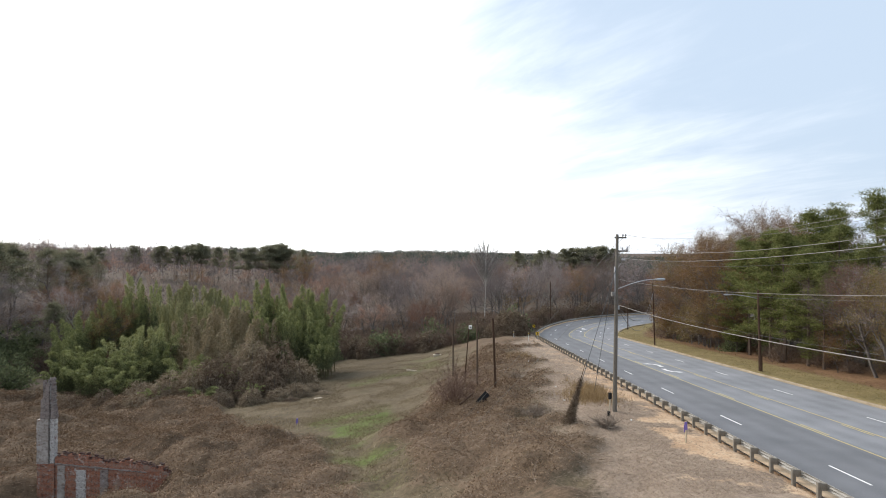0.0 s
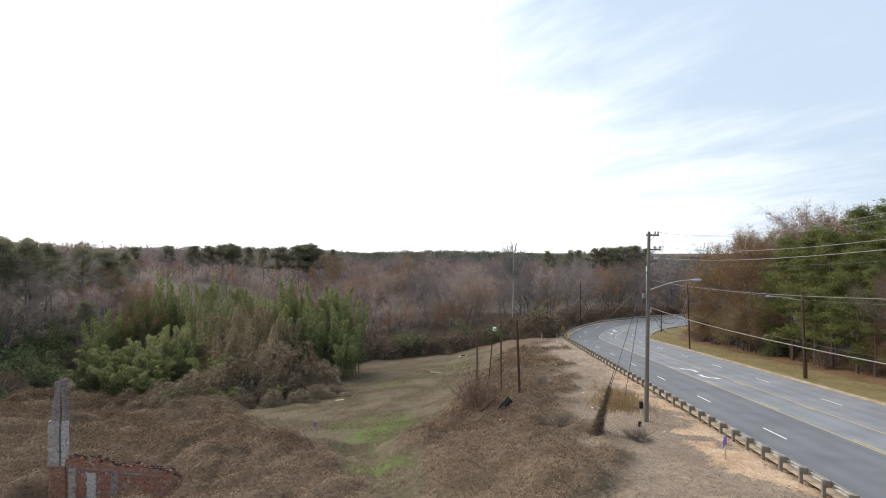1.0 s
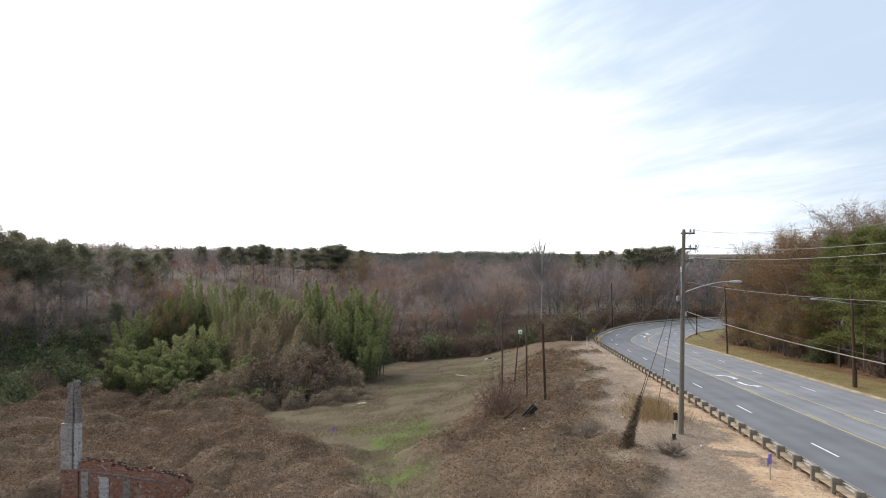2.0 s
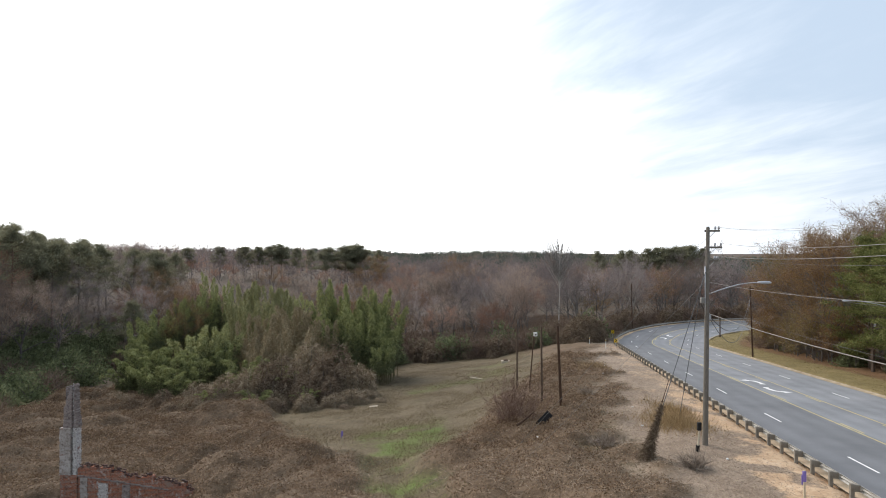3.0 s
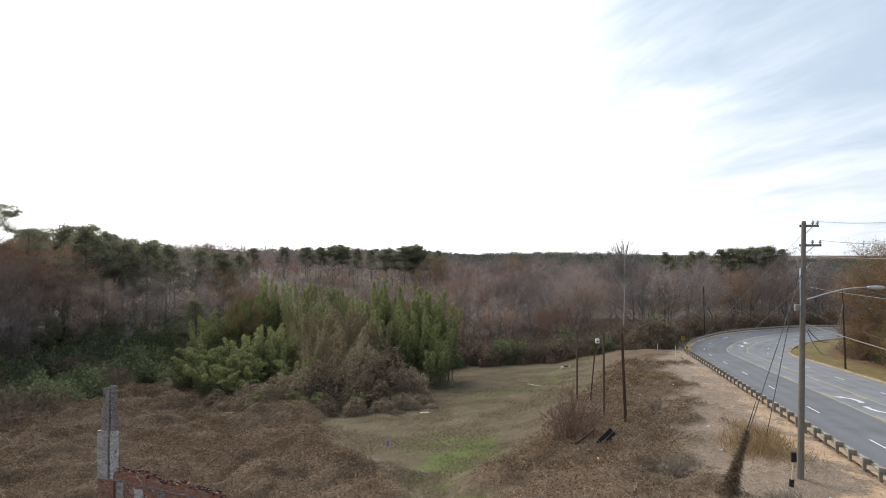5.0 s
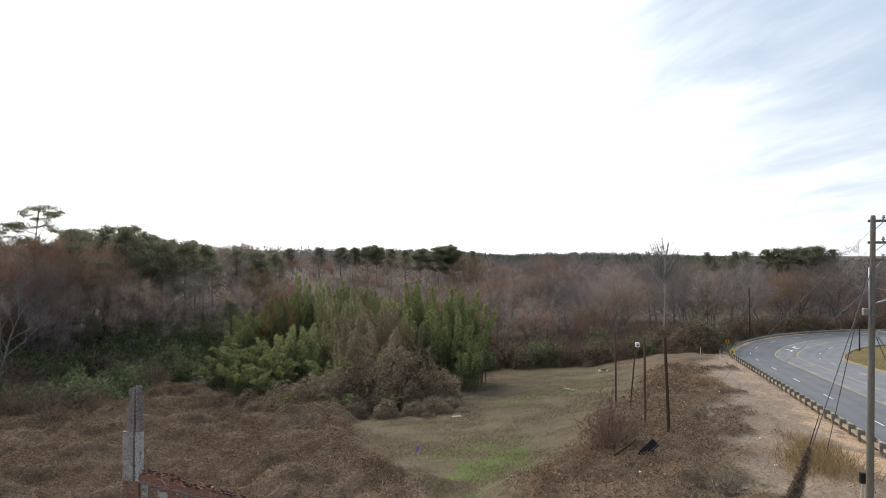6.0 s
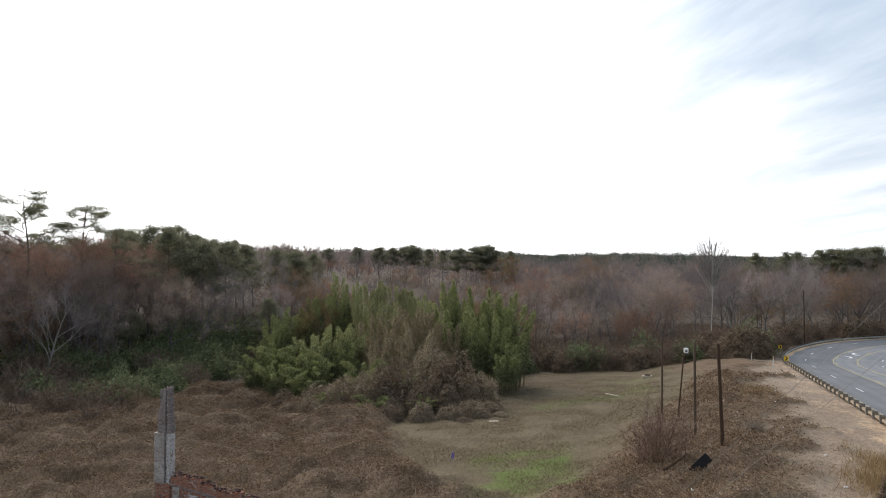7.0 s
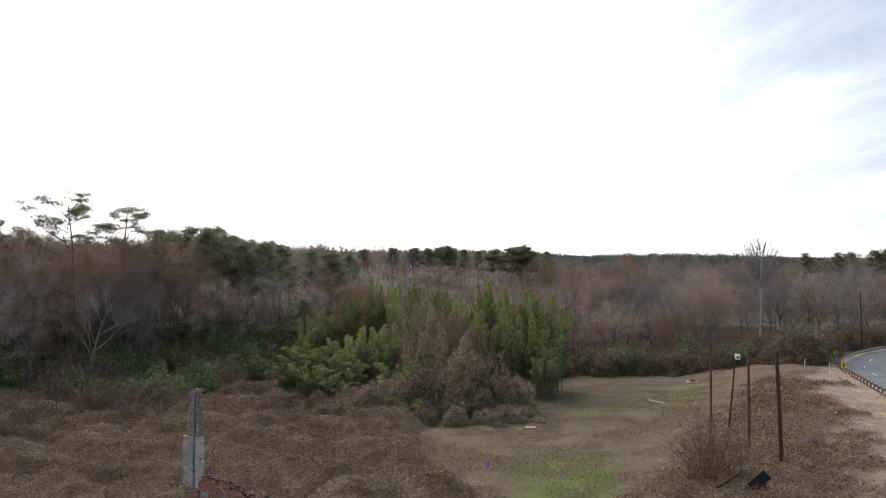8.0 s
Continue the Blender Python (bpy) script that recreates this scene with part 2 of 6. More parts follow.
def covers(x, y):
    """Shares of vine litter, fresh grass, pale bank grass, bare soil and wood floor at places (arrays)."""
    s, off = road_sd(x, y)
    d = -off
    wob = 6.5 * (0.65 * fbm(x, y, 5.0, 1) + 0.35 * fbm(x, y, 1.5, 4) - 0.5)
    west = ramp01(np.interp(y, LEFT_Y, LEFT_X) - x + wob, -2.6, 2.6) * ramp01(np.where(x < -12, 96, 78) - y + wob, -1, 2)
    east = ramp01(x - np.interp(y, RIGHT_Y, RIGHT_X) + wob, -2.6, 2.6) * ramp01(d - 8.9 + 0.06 * np.clip(s, -20, 70) + 2.4 * wob, -4, 4) * ramp01(82 - s + 3 * wob, -6, 6)
    vine = np.where(d > 0, np.maximum(west, east), 0)
    mid = 0.5 * (np.interp(y, LEFT_Y, LEFT_X) + np.interp(y, RIGHT_Y, RIGHT_X))
    green = ramp01(0.7 * fbm(x, y, 7.0, 5) + 0.3 * fbm(x, y, 1.6, 6), 0.3, 0.66) * ramp01(5.6 - np.abs(x - mid - 0.6), 0, 2.5) * ramp01(y, 30, 36) * ramp01(68 - y, 0, 9)
    green = np.maximum(green, 0.5 * ramp01(fbm(x, y, 9, 8), 0.5, 0.7) * (np.abs(x - 6) < 14) * ramp01(y, 60, 80) * ramp01(112 - y, 0, 10))
    green = green * (0.25 + 0.75 * ramp01(0.6 * fbm(x, y, 3.4, 70) + 0.4 * fbm(0.6 * x, y, 1.3, 71), 0.3, 0.52)) * (1 - vine) * (d > 9)
    pale = ramp01(11.5 - d + 2 * wob, -2, 3) * (d > 0) * (1 - vine)
    soil = (0.3 + 0.7 * ramp01(fbm(x, y, 2.2, 50), 0.28, 0.5)) * ramp01(4.6 - d + 2.3 * wob, -1.3, 1.8) * (d > 0) * (1 - 0.55 * ramp01(s + 6 * wob, 4, 34))
    far_edge = 122 + 10 * (noise2(x, y, 25, 2) - 0.5)
    wood = np.where(d > 0, np.maximum(ramp01(y, far_edge - 4, far_edge + 4), ramp01(-x, 44, 52) * ramp01(y, 68, 76)), ramp01(-d - road_width(s), 5.0, 7.5))
    return vine * (1 - wood), green * (1 - wood), pale * (1 - wood), soil * (1 - wood), wood


def domes(x, y, size, seed):
    """Rounded heaps of uneven height on a jittered grid, with creases between them, in 0..1 (arrays)."""
    u, v = x / size, y / size
    iu, iv = np.floor(u), np.floor(v)
    best = np.zeros_like(u)
    for a in (-1, 0, 1):
        for b in (-1, 0, 1):
            cu, cv = iu + a, iv + b
            h = [np.modf(np.abs(np.sin(cu * p + cv * q + seed * r) * 43758.5453))[0] for p, q, r in ((127.1, 311.7, 7.1), (269.5, 183.3, 3.7), (113.5, 71.9, 5.3))]
            d = ((u - cu - h[0]) ** 2 + (v - cv - h[1]) ** 2) / 0.62
            best = np.maximum(best, np.sqrt(np.clip(1 - d, 0, 1)) * (0.3 + 0.7 * h[2]))
    return best


def surface(x, y):
    """Height of the ground with its hummocks (arrays)."""
    z = land(x, y)
    s, off = road_sd(x, y)
    vine, green, pale, soil, wood = covers(x, y)
    wx, wy = x + 1.2 * fbm(x, y, 3.0, 21), y + 1.2 * fbm(x, y, 3.0, 22)
    lump = ramp01(fbm(x, y, 6.5, 11), 0.42, 0.8) * 0.6 + 1.7 * domes(wx, wy, 4.2, 1) * (0.25 + 0.65 * ramp01(fbm(x, y, 12, 23), 0.35, 0.6)) + 0.75 * domes(wx, wy, 1.8, 2)
    z = z + vine * lump * (1.0 - 0.5 * ramp01(x, 2, 9))
    # a washed-out gully on the bank
    gu = (x - 15.0) + 0.5 * (y - 42.6)
    z = z - 0.6 * np.exp(-((y - 42.8 - 0.3 * np.sin(gu * 1.7)) / 0.42) ** 2 - (gu / 2.3) ** 4)
    z = z + (1 - vine) * np.where(off < -3, 0.22 * (fbm(x, y, 2.4, 14) - 0.4) + 0.06 * noise2(x, y, 0.6, 15), 0)
    # sunken floor before the ruined wall
    rx, ry = x + 17.2, y - 43.2
    z = z - 2.4 * ramp01(1.35 - np.hypot(rx / 4.8, ry / 3.0), 0, 0.5) * (ry < 2.4 - 0.12 * rx)
    inside = (off > -0.55) & (off < road_width(s) + 0.45)
    return np.where(inside, z - 0.22, z)


def axis_lines(lo, hi, step, reach, grow=1.16):
    mid = list(np.arange(lo, hi + 1e-6, step))
    out, gap, v = [], step, hi
    while v < reach:
        gap *= grow
        v += gap
        out.append(v)
    back, gap, v = [], step, lo
    while v > -reach:
        gap *= grow
        v -= gap
        back.append(v)
    return np.array(back[::-1] + mid + out)


GROUND = {}


def lie(x, y):
    """Height of the ground's mesh at places (arrays)."""
    xs, ys, z = GROUND["x"], GROUND["y"], GROUND["z"]
    i = np.clip(np.searchsorted(xs, x) - 1, 0, len(xs) - 2)
    j = np.clip(np.searchsorted(ys, y) - 1, 0, len(ys) - 2)
    u, v = (x - xs[i]) / (xs[i + 1] - xs[i]), (y - ys[j]) / (ys[j + 1] - ys[j])
    return (z[j, i] * (1 - u) + z[j, i + 1] * u) * (1 - v) + (z[j + 1, i] * (1 - u) + z[j + 1, i + 1] * u) * v


def build_ground():
    xs, ys = axis_lines(-46, 62, 0.42, 4200), axis_lines(24, 100, 0.45, 4200)
    gx, gy = np.meshgrid(xs, ys)
    x, y = gx.ravel(), gy.ravel()
    z = surface(x, y)
    w, h = len(xs), len(ys)
    GROUND.update(x=xs, y=ys, z=z.reshape(h, w))
    a = (np.arange(h - 1)[:, None] * w + np.arange(w - 1)[None]).ravel()
    faces = np.stack([a, a + 1, a + w + 1, a + w], 1)
    me = bpy.data.meshes.new("ground")
    me.vertices.add(len(x))
    me.vertices.foreach_set("co", np.stack([x, y, z], 1).astype(np.float32).ravel())
    me.loops.add(4 * len(faces))
    me.loops.foreach_set("vertex_index", faces.astype(np.int32).ravel())
    me.polygons.add(len(faces))
    me.polygons.foreach_set("loop_start", np.arange(0, 4 * len(faces), 4, dtype=np.int32))
    me.polygons.foreach_set("use_smooth", np.ones(len(faces), dtype=bool))
    me.update(calc_edges=True)
    s, off = road_sd(x, y)
    verge = ((off > 0) & (off < 60)).astype(float)
    shares = covers(x, y)
    fallen = shares[4] * verge * ramp01(30 - off + road_width(s) * 0.5, 0, 12)
    for name, values in zip(("vine", "green", "pale", "soil", "wood", "verge", "fallen"), (*shares, verge, fallen)):
        at = me.attributes.new(name, "FLOAT", "POINT")
        at.data.foreach_set("value", values.astype(np.float32))
    return me


def ground_material():
    m = bpy.data.materials.new("ground_cover")
    m.use_nodes = True
    n, l = m.node_tree.nodes, m.node_tree.links
    p = n["Principled BSDF"]
    p.inputs["Roughness"].default_value = 0.95
    p.inputs["Specular IOR Level"].default_value = 0.15
    tc = n.new("ShaderNodeTexCoord")

    def tex(scale, detail=6, rough=0.6):
        t = n.new("ShaderNodeTexNoise")
        t.inputs["Scale"].default_value, t.inputs["Detail"].default_value, t.inputs["Roughness"].default_value = scale, detail, rough
        l.new(tc.outputs["Object"], t.inputs["Vector"])
        return t.outputs["Fac"]

    big, fine, grit = tex(0.35), tex(3.0), tex(22.0, 5, 0.7)
    both = n.new("ShaderNodeMix")
    both.inputs[0].default_value = 0.55
    l.new(big, both.inputs[2])
    l.new(fine, both.inputs[3])
    three = n.new("ShaderNodeMix")
    three.inputs[0].default_value = 0.45
    l.new(both.outputs[0], three.inputs[2])
    l.new(grit, three.inputs[3])

    def tone(dark, mid, light):
        r = n.new("ShaderNodeValToRGB")
        r.color_ramp.elements.new(0.5)
        for e, at, c in zip(r.color_ramp.elements, (0.40, 0.5, 0.60), (dark, mid, light)):
            e.position, e.color = at, (*c, 1)
        l.new(three.outputs[0], r.inputs["Fac"])
        return r.outputs["Color"]

    colour = tone((0.05, 0.038, 0.024), (0.108, 0.083, 0.05), (0.185, 0.145, 0.092))
    for name, tones in (("verge", ((0.10, 0.082, 0.035), (0.19, 0.15, 0.066), (0.28, 0.21, 0.11))),
                        ("pale", ((0.16, 0.12, 0.088), (0.26, 0.2, 0.15), (0.37, 0.295, 0.225))),
                        ("soil", ((0.34, 0.215, 0.125), (0.47, 0.325, 0.205), (0.60, 0.46, 0.32))),
                        ("green", ((0.07, 0.085, 0.025), (0.1, 0.135, 0.033), (0.14, 0.165, 0.055))),
                        ("vine", ((0.066, 0.044, 0.028), (0.125, 0.086, 0.055), (0.2, 0.143, 0.095))),
                        ("wood", ((0.055, 0.041, 0.03), (0.105, 0.08, 0.059), (0.16, 0.125, 0.094))),
                        ("fallen", ((0.085, 0.048, 0.025), (0.165, 0.095, 0.05), (0.25, 0.155, 0.085)))):
        at = n.new("ShaderNodeAttribute")
        at.attribute_name = name
        # ragged borders
        edge = n.new("ShaderNodeMath")
        edge.operation = "MULTIPLY_ADD"
        l.new(fine, edge.inputs[0])
        edge.inputs[1].default_value = 1.3
        edge.inputs[2].default_value = -0.65
        add = n.new("ShaderNodeMath")
        add.operation = "ADD"
        l.new(at.outputs["Fac"], add.inputs[0])
        l.new(edge.outputs[0], add.inputs[1])
        sharp = n.new("ShaderNodeMapRange")
        sharp.inputs["From Min"].default_value, sharp.inputs["From Max"].default_value = (0.1, 0.95) if name == "green" else (0.3, 0.7)
        l.new(add.outputs[0], sharp.inputs["Value"])
        mix = n.new("ShaderNodeMix")
        mix.data_type = "RGBA"
        l.new(sharp.outputs[0], mix.inputs["Factor"])
        l.new(colour, mix.inputs[6])
        l.new(tone(*tones), mix.inputs[7])
        colour = mix.outputs[2]
    l.new(colour, p.inputs["Base Color"])
    b = n.new("ShaderNodeBump")
    b.inputs["Strength"].default_value, b.inputs["Distance"].default_value = 0.6, 0.05
    l.new(three.outputs[0], b.inputs["Height"])
    l.new(b.outputs[0], p.inputs["Normal"])
    return m


ground_mesh = build_ground()
ground_mesh.materials.append(ground_material())
tagged(new("ground", ground_mesh), "rough dry winter grass, brown vine litter and tan soil", "ground", kind="structure")

# ---------------------------------------------------------------- the road
def strip(name, s0, s1, off0, off1, lift, mat, step=1.5, across=1, thick=0.0):
    """A sheet along the road between two offsets (numbers or functions of s), lift metres over its surface."""
    k = max(2, int(math.ceil((s1 - s0) / step)) + 1)
    f0 = off0 if callable(off0) else lambda s: off0
    f1 = off1 if callable(off1) else lambda s: off1
    vs, fs = [], []
    for i in range(k):
        s = s0 + (s1 - s0) * i / (k - 1)
        for j in range(across + 1):
            off = f0(s) + (f1(s) - f0(s)) * j / across
            x, y = on_road(s, off)
            vs.append((x, y, float(road_z(s, off)) + lift))
    w = across + 1
    fs = [(i * w + j, i * w + j + 1, (i + 1) * w + j + 1, (i + 1) * w + j) for i in range(k - 1) for j in range(across)]
    if thick:
        n = len(vs)
        vs += [(x, y, z - thick) for x, y, z in vs]
        rim = [i * w for i in range(k)], [i * w + across for i in range(k)]
        fs += [(rim[0][i], rim[0][i + 1], rim[0][i + 1] + n, rim[0][i] + n) for i in range(k - 1)]
        fs += [(rim[1][i + 1], rim[1][i], rim[1][i] + n, rim[1][i + 1] + n) for i in range(k - 1)]
    return mesh_of(name, vs, fs, mat)


def asphalt_material():
    """Worn asphalt: lanes of two ages, wheel tracks along the road, fine grit."""
    m = material("asphalt", ((0.145, 0.15, 0.158), (0.19, 0.195, 0.205), (0.235, 0.24, 0.25)), 0.35, 45, 0.85, 0.25)
    n, l = m.node_tree.nodes, m.node_tree.links
    p = n["Principled BSDF"]
    base = p.inputs["Base Color"].links[0].from_socket
    at = n.new("ShaderNodeAttribute")
    at.attribute_name = "across"
    age = n.new("ShaderNodeMapRange")
    age.inputs["From Min"].default_value, age.inputs["From Max"].default_value = 6.2, 7.2
    age.inputs["To Min"].default_value, age.inputs["To Max"].default_value = 0.78, 1.08
    l.new(at.outputs["Fac"], age.inputs["Value"])
    wheel = n.new("ShaderNodeMath")
    wheel.operation = "SINE"
    turn = n.new("ShaderNodeMath")
    turn.operation = "MULTIPLY_ADD"
    turn.inputs[1].default_value, turn.inputs[2].default_value = 2 * math.pi / 1.72, 0.6
    l.new(at.outputs["Fac"], turn.inputs[0])
    l.new(turn.outputs[0], wheel.inputs[0])
    track = n.new("ShaderNodeMath")
    track.operation = "MULTIPLY_ADD"
    track.inputs[1].default_value, track.inputs[2].default_value = 0.06, 1.0
    l.new(wheel.outputs[0], track.inputs[0])
    both = n.new("ShaderNodeMath")
    both.operation = "MULTIPLY"
    l.new(age.outputs[0], both.inputs[0])
    l.new(track.outputs[0], both.inputs[1])
    v = n.new("ShaderNodeVectorMath")
    v.operation = "SCALE"
    l.new(base, v.inputs[0])
    l.new(both.outputs[0], v.inputs["Scale"])
    l.new(v.outputs[0], p.inputs["Base Color"])
    return m


asphalt = asphalt_material()
paint_white = plain("road_paint_white", (0.72, 0.72, 0.70), 0.7, vary=0.12, scale=3)
paint_yellow = plain("road_paint_yellow", (0.46, 0.38, 0.17), 0.7, vary=0.2, scale=3)
concrete = material("kerb_concrete", ((0.18, 0.138, 0.09), (0.29, 0.235, 0.162), (0.39, 0.33, 0.245)), 0.8, 18, 0.9, 0.3)
S_NEAR, S_FAR = -60.0, 215.0
road = new("road", strip("road", S_NEAR, S_FAR, 0.0, road_width, 0.0, asphalt, 1.5, 40, 0.25))
across = road.data.attributes.new("across", "FLOAT", "POINT")
for i in range(len(road.data.vertices)):
    across.data[i].value = (i % 41) * ROAD_W / 40
tagged(road, "worn grey asphalt road with five lanes", "road", kind="structure")


def stripe(name, off, s0, s1, width, mat, label, lift=0.006):
    o0 = (lambda s: off(s) - width / 2) if callable(off) else off - width / 2
    o1 = (lambda s: off(s) + width / 2) if callable(off) else off + width / 2
    ob = new(name, strip(name, s0, s1, o0, o1, lift, mat, 1.5))
    return tagged(ob, label, "road marking", "road markings", kind="structure")


def lane(base, grow=0.0):
    return lambda s: base + (road_width(s) - ROAD_W) * grow


LANE_W, LANE_Y2, LANE_Y1, LANE_E = lane(2.9, 0.2), lane(6.75, 0.4), lane(10.05, 0.6), lane(13.2, 0.8)
for k in range(-5, 17):
    tip = 1.55 + 12.19 * k
    stripe("lane_dash", LANE_W, tip - 3.05, tip, 0.13, paint_white, "white painted lane dash")
    stripe("lane_dash", LANE_E, tip - 3.05, tip, 0.13, paint_white, "white painted lane dash")
for centre, inner in ((LANE_Y2, 1), (LANE_Y1, -1)):
    stripe("yellow_line", centre, S_NEAR, S_FAR, 0.13, paint_yellow, "faded yellow painted centre line")
    for k in range(-5, 17):
        tip = -1.0 + 12.19 * k
        stripe("yellow_dash", (lambda s, c=centre, i=inner: c(s) + 0.28 * i), tip - 3.05, tip, 0.12, paint_yellow, "faded yellow painted dash")


def turn_arrow(s, off, flip):
    """A left-turn arrow on the road: a bent stem with a head."""
    pts = [(-0.05, -1.25), (0.10, -1.25), (0.12, -0.35), (0.02, 0.35), (-0.25, 0.72), (-0.25, 0.5), (-0.95, 0.92), (-0.25, 1.35), (-0.25, 1.05), (0.2, 0.75), (0.42, 0.1), (0.42, -1.25)]
    vs = []
    for a, b in pts:
        a, b = a * flip * 1.25, b * flip * 1.25
        x, y = on_road(s + b, off + a)
        vs.append((x, y, float(road_z(s + b, off + a)) + 0.008))
    fs = [(0, 11, 10, 2, 1)[::1], (2, 10, 9, 3), (3, 9, 8, 4), (4, 8, 7, 6, 5)]
    ob = new("turn_arrow", mesh_of("turn_arrow", vs, fs, paint_white))
    return tagged(ob, "white painted turn arrow on asphalt", "road marking", "turn arrows", kind="structure")


for s, off, flip in ((31.6, 8.3, 1), (26.4, 8.3, -1), (98.0, 8.4, 1), (104.0, 8.4, -1)):
    turn_arrow(s, off, flip)

# dirt drifted over the road's edge under the guardrail
shoulder_mat = material("drifted_dirt", ((0.30, 0.21, 0.13), (0.42, 0.31, 0.20), (0.54, 0.42, 0.29)), 1.5, 25, 0.95, 0.4)
tagged(new("shoulder", strip("shoulder", S_NEAR, S_FAR, -0.3, lambda s: 0.5 + 0.1 * math.sin(s * 0.7) + 0.07 * math.sin(s * 2.9 + 1), 0.005, shoulder_mat, 0.5)), "tan dirt drifted along the asphalt edge", "shoulder", kind="structure")

# kerb and gutter on the far side
def kerb_mesh(s0, s1):
    prof = [(0.0, 0.006), (0.36, 0.0), (0.38, 0.11), (0.42, 0.14), (0.56, 0.14), (0.58, -0.1)]
    k = int((s1 - s0) / 1.5) + 1
    vs = []
    for i in range(k):
        s = s0 + (s1 - s0) * i / (k - 1)
        w = float(road_width(s)) - 0.05
        for o, z in prof:
            x, y = on_road(s, w + o)
            vs.append((x, y, float(road_z(s, w)) + z))
    p = len(prof)
    fs = [(i * p + j, i * p + j + 1, (i + 1) * p + j + 1, (i + 1) * p + j) for i in range(k - 1) for j in range(p - 1)]
    return mesh_of("kerb", vs, fs, concrete)


tagged(new("kerb", kerb_mesh(S_NEAR, S_FAR)), "tan concrete kerb and gutter", "kerb", kind="structure")
dark_hole = plain("dark_opening", (0.02, 0.02, 0.02), 0.9)
ix, iy = on_road(1.75, ROAD_W + 0.4)
inlet = thing("storm_drain", (ix, iy, float(road_z(1.75, ROAD_W))), "dark kerb inlet of a storm drain in concrete", "storm drain")
inlet.rotation_euler = (math.atan(0.0758), 0, -HEAD)
piece("opening", Solid().box((-0.09, -0.75, 0.02), (-0.02, 0.75, 0.125)).mesh("opening", dark_hole), inlet, "dark opening")
piece("lid", Solid().box((-0.06, -0.95, 0.125), (0.9, 0.95, 0.185), bevel=0.02).mesh("lid", concrete), inlet, "concrete lid slab")

# ---------------------------------------------------------------- guardrail
steel = material("weathered_steel", ((0.26, 0.25, 0.225), (0.37, 0.36, 0.33), (0.47, 0.46, 0.43)), 2.0, 30, 0.55, 0.15, metal=0.35)
post_wood = material("guardrail_timber", ((0.13, 0.112, 0.09), (0.205, 0.185, 0.153), (0.28, 0.255, 0.215)), 4.0, 40, 0.9, 0.4)
RAIL_OFF = -0.42


def w_beam(s0, s1):
    """A two-hump rail section with thickness."""
    prof = [(0.00, 0.0), (0.0, 0.03), (0.075, 0.075), (0.075, 0.115), (0.0, 0.155), (0.0, 0.165), (0.075, 0.205), (0.075, 0.245), (0.0, 0.29), (0.0, 0.312)]
    k = max(2, int((s1 - s0) / 1.905) + 1)
    vs = []
    for i in range(k):
        s = s0 + (s1 - s0) * i / (k - 1)
        z0 = float(road_z(s, 0)) + 0.24
        for shift in (0.0, -0.012):
            for o, z in prof:
                x, y = on_road(s, RAIL_OFF + 0.33 + o + shift)
                vs.append((x, y, z0 + z))
    p = len(prof)
    fs = []
    for i in range(k - 1):
        a, b = i * 2 * p, (i + 1) * 2 * p
        for j in range(p - 1):
            fs += [(a + j, a + j + 1, b + j + 1, b + j), (a + p + j + 1, a + p + j, b + p + j, b + p + j + 1)]
        for j in (0, p - 1):
            fs.append((a + j, b + j, b + p + j, a + p + j))
    return mesh_of("beam", vs, fs, steel)


rail = thing("guardrail", (0, 0, 0), "weathered steel guardrail on timber posts along the road edge", "guardrail")
SPACING = 1.905
first = -26
last = 92
for a in range(first, last, 2):
    piece("beam", w_beam(a * SPACING, (a + 2) * SPACING + 0.08), rail, "galvanised double-hump steel beam")
post_mesh = Solid().box((-0.085, -0.075, -1.0), (0.085, 0.075, 0.6), bevel=0.015).mesh("post", post_wood)
block_mesh = Solid().box((0.087, -0.065, 0.26), (0.325, 0.065, 0.57), bevel=0.01).mesh("block", post_wood)
for a in range(first, last + 1):
    s = a * SPACING
    x, y = on_road(s, RAIL_OFF)
    h = HEAD + max(0, s - S_BEND) / R_BEND
    post = piece("post", post_mesh, rail, at=(x, y, float(road_z(s, 0))))
    post.rotation_euler = (0, 0, -h)
    piece("block", block_mesh, post, "timber offset block")

# ---------------------------------------------------------------- plants
bark_grey = material("bark_grey", ((0.07, 0.06, 0.053), (0.125, 0.111, 0.1), (0.2, 0.182, 0.166)), 2.0, 18, 0.95, 0.4, stretch=(1, 1, 0.3))
bark_pale = material("bark_pale", ((0.17, 0.15, 0.13), (0.28, 0.255, 0.225), (0.4, 0.37, 0.335)), 2.0, 18, 0.9, 0.3, stretch=(1, 1, 0.3))
bark_white = material("bark_white", ((0.3, 0.275, 0.24), (0.43, 0.4, 0.36), (0.55, 0.52, 0.48)), 2.0, 18, 0.9, 0.3, stretch=(1, 1, 0.3))
bark_pine = material("bark_pine", ((0.07, 0.05, 0.038), (0.12, 0.09, 0.068), (0.19, 0.14, 0.105)), 2.0, 14, 0.95, 0.5, stretch=(1, 1, 0.4))
twig_mats = [
    material("twigs_mauve", ((0.15, 0.125, 0.12), (0.26, 0.222, 0.21), (0.40, 0.345, 0.325)), 0.3, 4, 0.95, 0, by="thing", spec=0.1, leaf=0.4),
    material("twigs_brown", ((0.14, 0.104, 0.082), (0.24, 0.182, 0.146), (0.36, 0.28, 0.226)), 0.3, 4, 0.95, 0, by="thing", spec=0.1, leaf=0.4),
    material("twigs_russet", ((0.16, 0.095, 0.07), (0.27, 0.155, 0.112), (0.38, 0.23, 0.165)), 0.3, 4, 0.95, 0, by="thing", spec=0.1, leaf=0.4),
]
